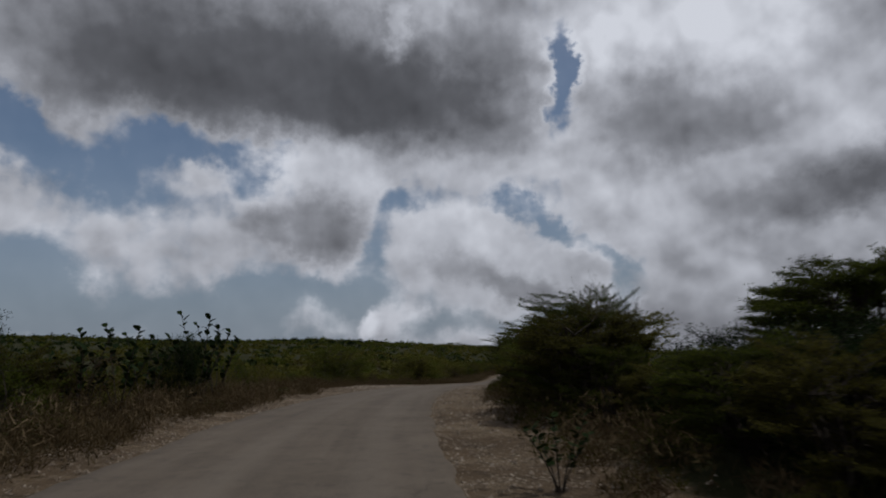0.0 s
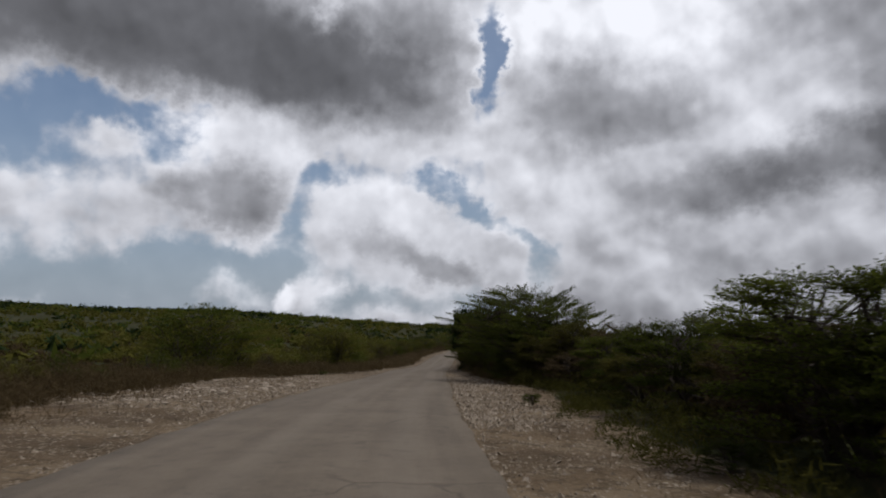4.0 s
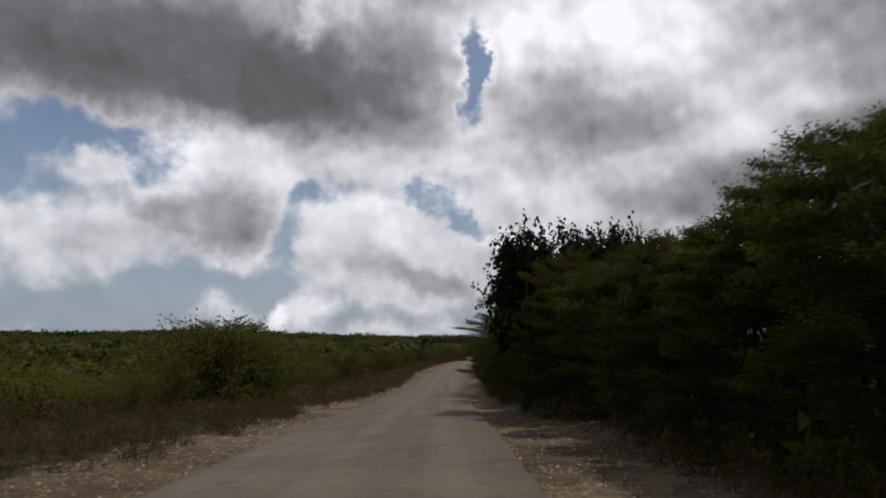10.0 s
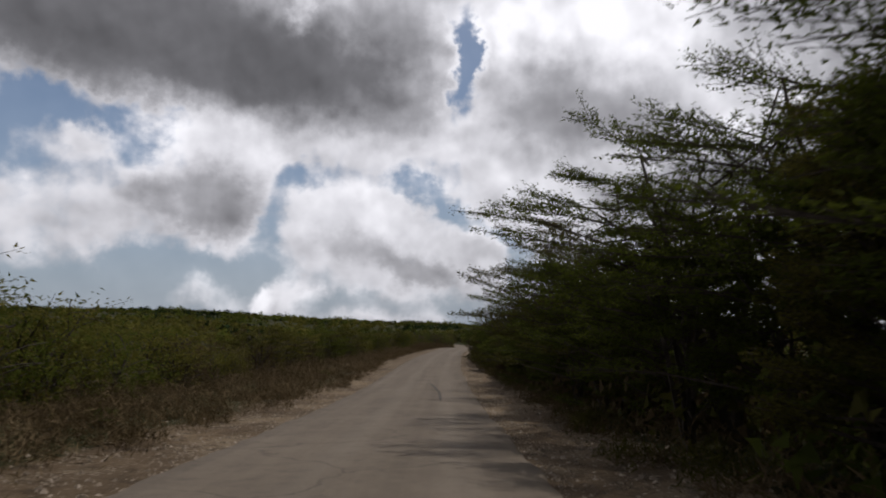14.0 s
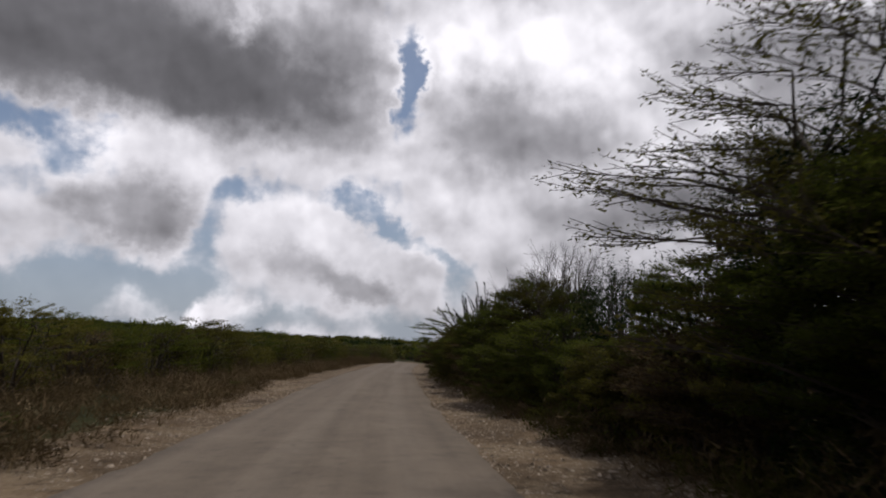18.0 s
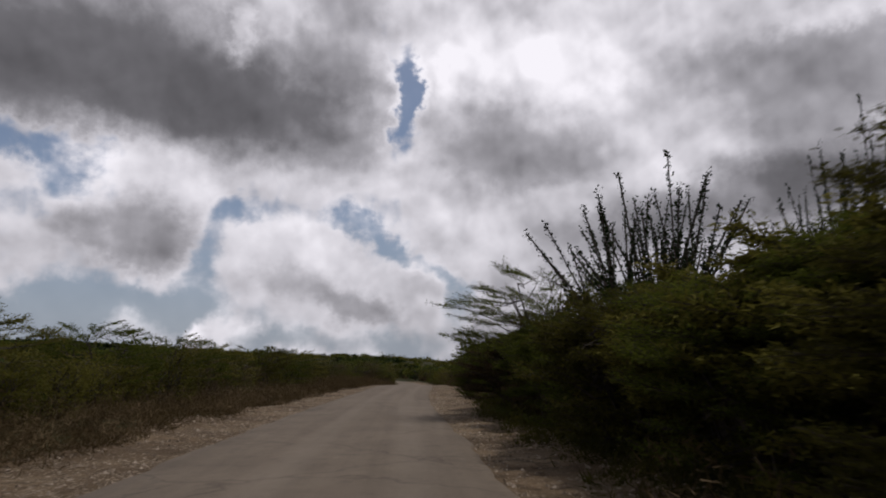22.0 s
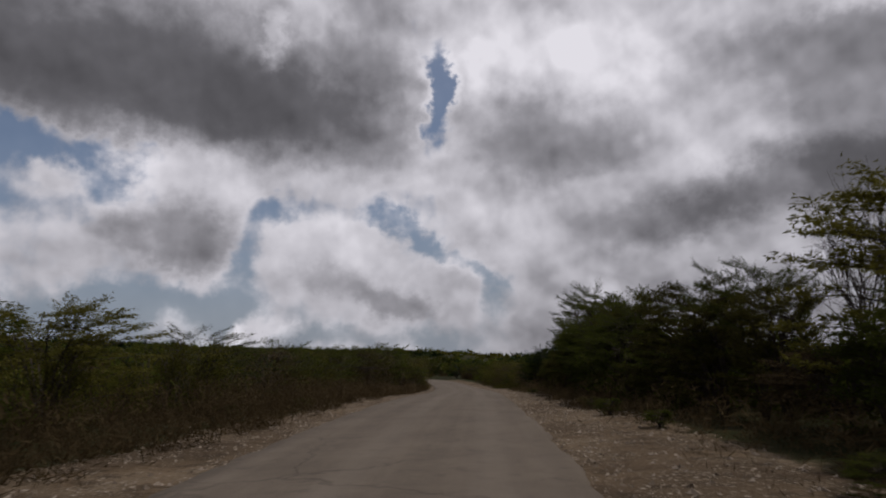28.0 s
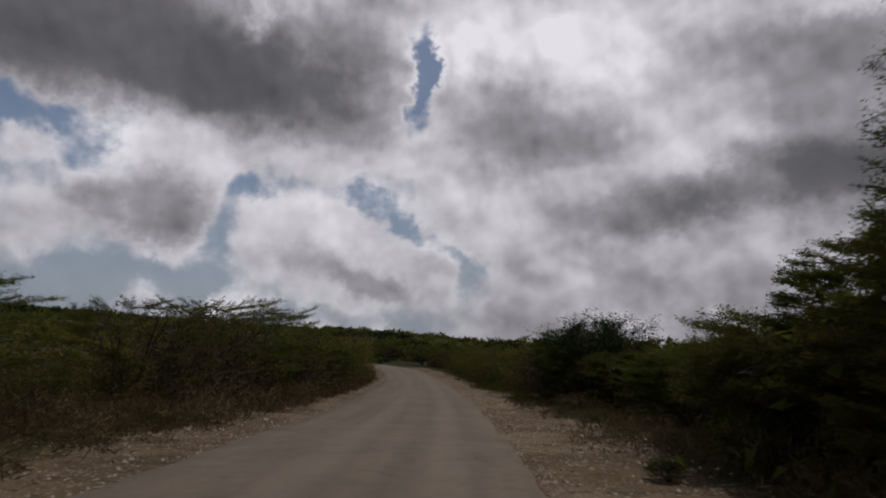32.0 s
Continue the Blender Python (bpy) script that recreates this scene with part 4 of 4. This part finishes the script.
L_HIGH = [(-10, 1.8), (22, 1.7), (36, 1.1), (94, 0.9), (101, 2.2), (114, 2.0), (122, 1.7), (134, 1.8), (142, 1.9), (180, 2.1), (218, 2.1), (236, 2.3), (262, 2.5), (330, 2.4)]
for line, high, sign, gap_s in ((R_LINE, R_HIGH, 1, 1.7), (L_LINE, L_HIGH, -1, 2.6)):
    s = -8.0
    while s < 310:
        h = between(s, high) * (rnd.uniform(0.65, 1.15) if rnd.random() < 0.85 else rnd.uniform(1.15, 1.3))
        if sign > 0 and s < 256:
            kind = rnd.choice((T4, T4, T2, T1) if 36 < s < 63 else (T1, T1, T2, T3, T3, T2, T4))
        else:
            kind = rnd.choice(FAR_THICKETS + FAR_THICKETS[2:3])
            h *= rnd.uniform(0.75, 1.2)
        plant_at(kind, s, between(s, line) + rnd.uniform(-0.4, 0.6), h, rnd.uniform(0.9, 1.3))
        s += gap_s * rnd.uniform(0.75, 1.3)
for ob in PROTOS:
    for o in (*ob.children, ob):
        bpy.data.objects.remove(o)

# ---- scrub, grass and stones that cannot be counted ----


def scrub(name, label, seed, spots, leaf_count, leaf, mats, hi, low=0.35, slim=0.6, upright=0.0):
    """Many round bushes of loose leaves, in one mesh for each leaf colour. spots: x, y."""
    rng = np.random.default_rng(seed)
    z = land(spots[:, 0], spots[:, 1])
    mat_of = rng.integers(0, len(mats), len(spots))
    patch = wave(spots[:, 0], spots[:, 1], 30.0)
    mat_of = np.where(patch > 0.35, 0, np.where(patch < -0.55, len(mats) - 1, mat_of))
    high = np.asarray(hi) * (low + (1.35 - low) * rng.uniform(0, 1, len(spots)) ** 1.8) * (1 + 0.2 * np.clip(patch, -1, 1))
    wide = np.maximum(high, 0.6 * np.asarray(hi)) * rng.uniform(1.1, 1.8, len(spots))
    for j, mat in enumerate(mats):
        i = np.nonzero(mat_of == j)[0]
        if not len(i):
            continue
        n = (len(i), leaf_count)
        a, u = rng.uniform(0, 6.283, n), rng.uniform(0.02, 1, n)
        lump = 1 + 0.25 * np.sin(3 * a + rng.uniform(0, 6.28, (len(i), 1))) * np.sin(5 * u + rng.uniform(0, 6.28, (len(i), 1)))
        r = np.sqrt(np.clip(1 - (u - 0.2) ** 2 * 1.3, 0.03, 1)) * rng.uniform(0.6, 1.0, n) * 0.55 * lump
        p = np.stack([np.cos(a) * r * wide[i, None], np.sin(a) * r * wide[i, None], u * rng.uniform(0.8, 1.0, n) * (1 + 0.3 * (lump - 1)) * high[i, None]], -1)
        out = unit(p + rng.normal(0, 0.5, (*n, 3)))
        p = (p + np.stack([spots[i, 0], spots[i, 1], z[i] - 0.05], 1)[:, None]).reshape(-1, 3)
        ax = unit(np.cross(out.reshape(-1, 3), rng.normal(0, 1, (len(p), 3))) + rng.normal(0, 0.25, (len(p), 3)) + [0, 0, upright])
        size = leaf * rng.uniform(0.6, 1.4, len(p))
        tagged(new(name, mesh_from(name, slivers(p, ax, out.reshape(-1, 3), size, size * slim), 3, mat)), label, "scrub", kind="stuff")


def scatter(seed, count, s0, s1, o0, o1):
    rng = np.random.default_rng(seed)
    y, o = rng.uniform(s0, s1, count), rng.uniform(o0, o1, count)
    return np.stack([road_x(y) + o, y], 1)


def behind(seed, count, line, o0, o1):
    """Spots behind a thicket's front line."""
    rng = np.random.default_rng(seed)
    y = rng.uniform(-8, 320, count)
    o = np.interp(y, *zip(*line)) + rng.uniform(o0, o1, count)
    return np.stack([road_x(y) + o, y], 1)


PLAIN = (LEAF_PLAIN, LEAF_PLAIN, LEAF_OLIVE, LEAF_DRY)
MATS = (LEAF_ACACIA, LEAF_OLIVE, LEAF_OLIVE, LEAF_DRY)
scrub("scrub", "low olive and green thorn scrub on the plain", 1, scatter(1, 380, 24, 106, -34, -11), 170, 0.17, PLAIN, 0.85)
scrub("scrub", "green thorn scrub behind the roadside shrubs", 13, scatter(13, 760, 100, 330, -34, -11), 210, 0.19, (LEAF_PLAIN, LEAF_OLIVE, LEAF_ACACIA, LEAF_DRY), 1.7)
scrub("scrub", "low olive and green thorn scrub on the plain", 2, scatter(2, 2000, 20, 420, -100, -34), 52, 0.42, PLAIN, 1.5)
scrub("scrub", "green thorn scrub behind the roadside shrubs", 3, scatter(3, 900, -5, 340, 11, 34), 90, 0.25, MATS, 1.8)
def strip(seed, count, a, b):
    """Spots between two lines along the road."""
    rng = np.random.default_rng(seed)
    y, u = rng.uniform(-8, 300, count), rng.uniform(0, 1, count)
    return np.stack([road_x(y) + np.interp(y, *zip(*a)) * (1 - u) + np.interp(y, *zip(*b)) * u, y], 1)


_in_r, _in_l = behind(5, 560, R_LINE, 0.5, 3.4), behind(6, 380, L_LINE, -3.6, -0.4)
scrub("thicket_inside", "dark inner mass of the roadside thicket", 5, _in_r, 250, 0.23, MATS, np.interp(_in_r[:, 1], *zip(*R_HIGH)) * 0.66, 0.8)
scrub("thicket_inside", "dark inner mass of the roadside thicket", 6, _in_l, 170, 0.19, MATS, np.interp(_in_l[:, 1], *zip(*L_HIGH)) * 0.66, 0.6)
DRY = (LEAF_DRY, LEAF_DRY, LEAF_OLIVE)
scrub("dry_brush", "brown dry brush in front of the shrubs", 7, strip(7, 3400, WILD_L, L_LINE), 130, 0.19, (LEAF_DRY, STRAW, LEAF_DRY), 0.8, 0.3, 0.085, 0.6)
scrub("dry_brush", "brown dry brush at the foot of the thicket", 8, strip(8, 1100, WILD_R, R_LINE), 130, 0.15, (LEAF_DRY, STRAW, LEAF_OLIVE), 0.75, 0.3, 0.11, 0.6)
_r = np.random.default_rng(9)
_a, _q = _r.uniform(-1.05, 1.05, 14000), np.sqrt(_r.uniform(0.012, 1, 14000)) * 950
_far = np.stack([np.sin(_a) * _q, np.cos(_a) * _q], 1)
_far = _far[(np.abs(_far[:, 0] - road_x(_far[:, 1])) > np.where(_far[:, 1] < 340, 34, 7)) & (_far[:, 1] > 20)]
scrub("far_scrub", "distant dark green scrub covering the low hills", 4, _far, 17, 1.5, (LEAF_PLAIN, LEAF_ACACIA, LEAF_ACACIA, LEAF_BROAD), 2.2)

scrub("far_scrub", "distant dark green scrub covering the low hills", 15, scatter(15, 900, 325, 600, -60, 45), 40, 0.7, (LEAF_PLAIN, LEAF_ACACIA, LEAF_OLIVE, LEAF_BROAD), 2.2)
_a, _q = _r.uniform(-1.05, 1.05, 3200), _r.uniform(560, 900, 3200)
_ridge = np.stack([np.sin(_a) * _q, np.cos(_a) * _q], 1)
scrub("far_scrub", "dark line of trees along the distant ridge", 14, _ridge[np.abs(_ridge[:, 0] - road_x(_ridge[:, 1])) > 7], 22, 1.8, (LEAF_ACACIA, LEAF_BROAD), 3.6)


def grass(name, label, seed, count, o0, o1, tall, mat, thin=0.35):
    rng = np.random.default_rng(seed)
    y, o = rng.uniform(-6, 300, count), o0 + (o1 - o0) * rng.uniform(0, 1, count) ** 0.7
    x = road_x(y) + o
    keep = wave(x, y, 1.6) + rng.normal(0, 0.35, count) > thin - 0.6 * np.abs((o - o0) / (o1 - o0))
    x, y = x[keep], y[keep]
    p = np.stack([x, y, land(x, y) - 0.02], 1)
    ax = unit(rng.normal(0, 0.45, (len(p), 3)) * [1, 1, 0.2] + [0, 0, 1])
    h = tall * rng.uniform(0.4, 1.3, len(p))
    tagged(new(name, mesh_from(name, blades(p, ax, unit(rng.normal(0, 1, (len(p), 3))), h, 0.010), 4, mat)), label, "grass", kind="stuff")


grass("dry_grass", "dry brown grass and litter on the verge", 11, 45000, 3.6, 6.6, 0.16, STRAW)
grass("dry_grass", "dry brown grass and litter on the verge", 12, 90000, -4.0, -10.5, 0.36, STRAW)


def pebbles(seed, count, o0, o1, small, big, s0=-6, s1=290):
    """Loose stones, each an uneven eight-sided lump."""
    rng = np.random.default_rng(seed)
    y, o = rng.uniform(s0, s1, count), o0 + (o1 - o0) * rng.uniform(0, 1, count) ** 1.6
    x = road_x(y) + o
    size = small * (big / small) ** (rng.uniform(0, 1, count) ** 4)
    tip = np.array([[1, 0, -0.4], [0, 1, -0.4], [-1, 0, -0.4], [0, -1, -0.4], [0, 0, 0.75]], float)
    v = tip[None] * rng.uniform(0.6, 1.25, (count, 5, 1)) * size[:, None, None]
    v[:, 4, 2] *= 0.6
    v[:, 4, :2] += rng.normal(0, 0.35, (count, 2)) * size[:, None]
    a = rng.uniform(0, 6.28, count)
    c, s_ = np.cos(a)[:, None], np.sin(a)[:, None]
    v = np.stack([v[..., 0] * c - v[..., 1] * s_, v[..., 0] * s_ + v[..., 1] * c, v[..., 2]], -1)
    v += np.stack([x, y, land(x, y) + size * 0.2], 1)[:, None]
    tri = np.array([[0, 1, 4], [1, 2, 4], [2, 3, 4], [3, 0, 4]])
    tagged(new("gravel", mesh_from("gravel", v[:, tri].reshape(-1, 3), 3, STONE)), "loose pale limestone gravel beside the asphalt", "gravel", kind="stuff")


pebbles(21, 70000, 2.36, 5.2, 0.010, 0.07)
pebbles(22, 60000, -2.46, -5.4, 0.010, 0.07)
pebbles(23, 16000, -2.8, -9.6, 0.015, 0.11, 42, 68)
pebbles(24, 11000, 2.45, 4.6, 0.018, 0.12, 40, 74)


# ---- rocks and road marks ----


def rock(seed):
    """An angular limestone lump, about 0.3 m across."""
    rng = np.random.default_rng(seed)
    bm = bmesh.new()
    bmesh.ops.create_icosphere(bm, subdivisions=2, radius=0.15)
    cuts = unit(rng.normal(0, 1, (9, 3)))
    for v in bm.verts:
        p = np.array(v.co)
        for n in cuts:
            over = p @ n - 0.088
            if over > 0:
                p = p - n * over
        v.co = p * [1.35, 1.0, 0.42] + rng.normal(0, 0.004, 3)
    me = bpy.data.meshes.new("limestone_rock")
    bm.to_mesh(me)
    bm.free()
    me.materials.append(STONE)
    return me


ROCKS = [rock(71), rock(72), rock(73), rock(74)]


def lay_rock(s, off, size):
    x, y = at(s, off)
    ob = tagged(new("limestone_rock", rnd.choice(ROCKS)), "pale angular limestone rock lying on the verge", "rock", "verge rocks")
    ob.matrix_world = Matrix.Translation((x, y, float(land(x, y)) + 0.03 * size)) @ Matrix.Rotation(rnd.uniform(0, 6.28), 4, "Z") @ Matrix.Diagonal((size, size * rnd.uniform(0.7, 1.2), size * rnd.uniform(0.7, 1.1), 1))


for _k in range(180):
    lay_rock(rnd.uniform(44, 64), -rnd.uniform(3.6, 9.0), rnd.uniform(0.25, 0.95) ** 1.3)
for _k in range(110):
    lay_rock(rnd.uniform(4, 255), rnd.choice((-1, 1)) * rnd.uniform(3.2, 5.4), rnd.uniform(0.15, 0.5))


def tyre_mark(points, width):
    """A dark rubber streak lying on the asphalt along s, off points."""
    ss = np.linspace(points[0][0], points[-1][0], 40)
    oo = np.interp(ss, *zip(*points))
    pts = np.zeros((40, 2, 3))
    for i, (s, o) in enumerate(zip(ss, oo)):
        for j, e in enumerate((-width / 2, width / 2)):
            x, y = at(s, o + e * min(1, i / 6, (39 - i) / 6))
            pts[i, j] = x, y, road_z(y) + 0.035 * (1 - ((o + e) / 2.5) ** 2) + 0.024
    tagged(new("tyre_mark", grid_mesh("tyre_mark", pts, RUBBER)), "faint dark tyre streak on the asphalt", "tyre mark", kind="structure")


tyre_mark([(120.5, 1.05), (125.5, 0.98), (129, 0.75), (132.5, 0.45)], 0.11)
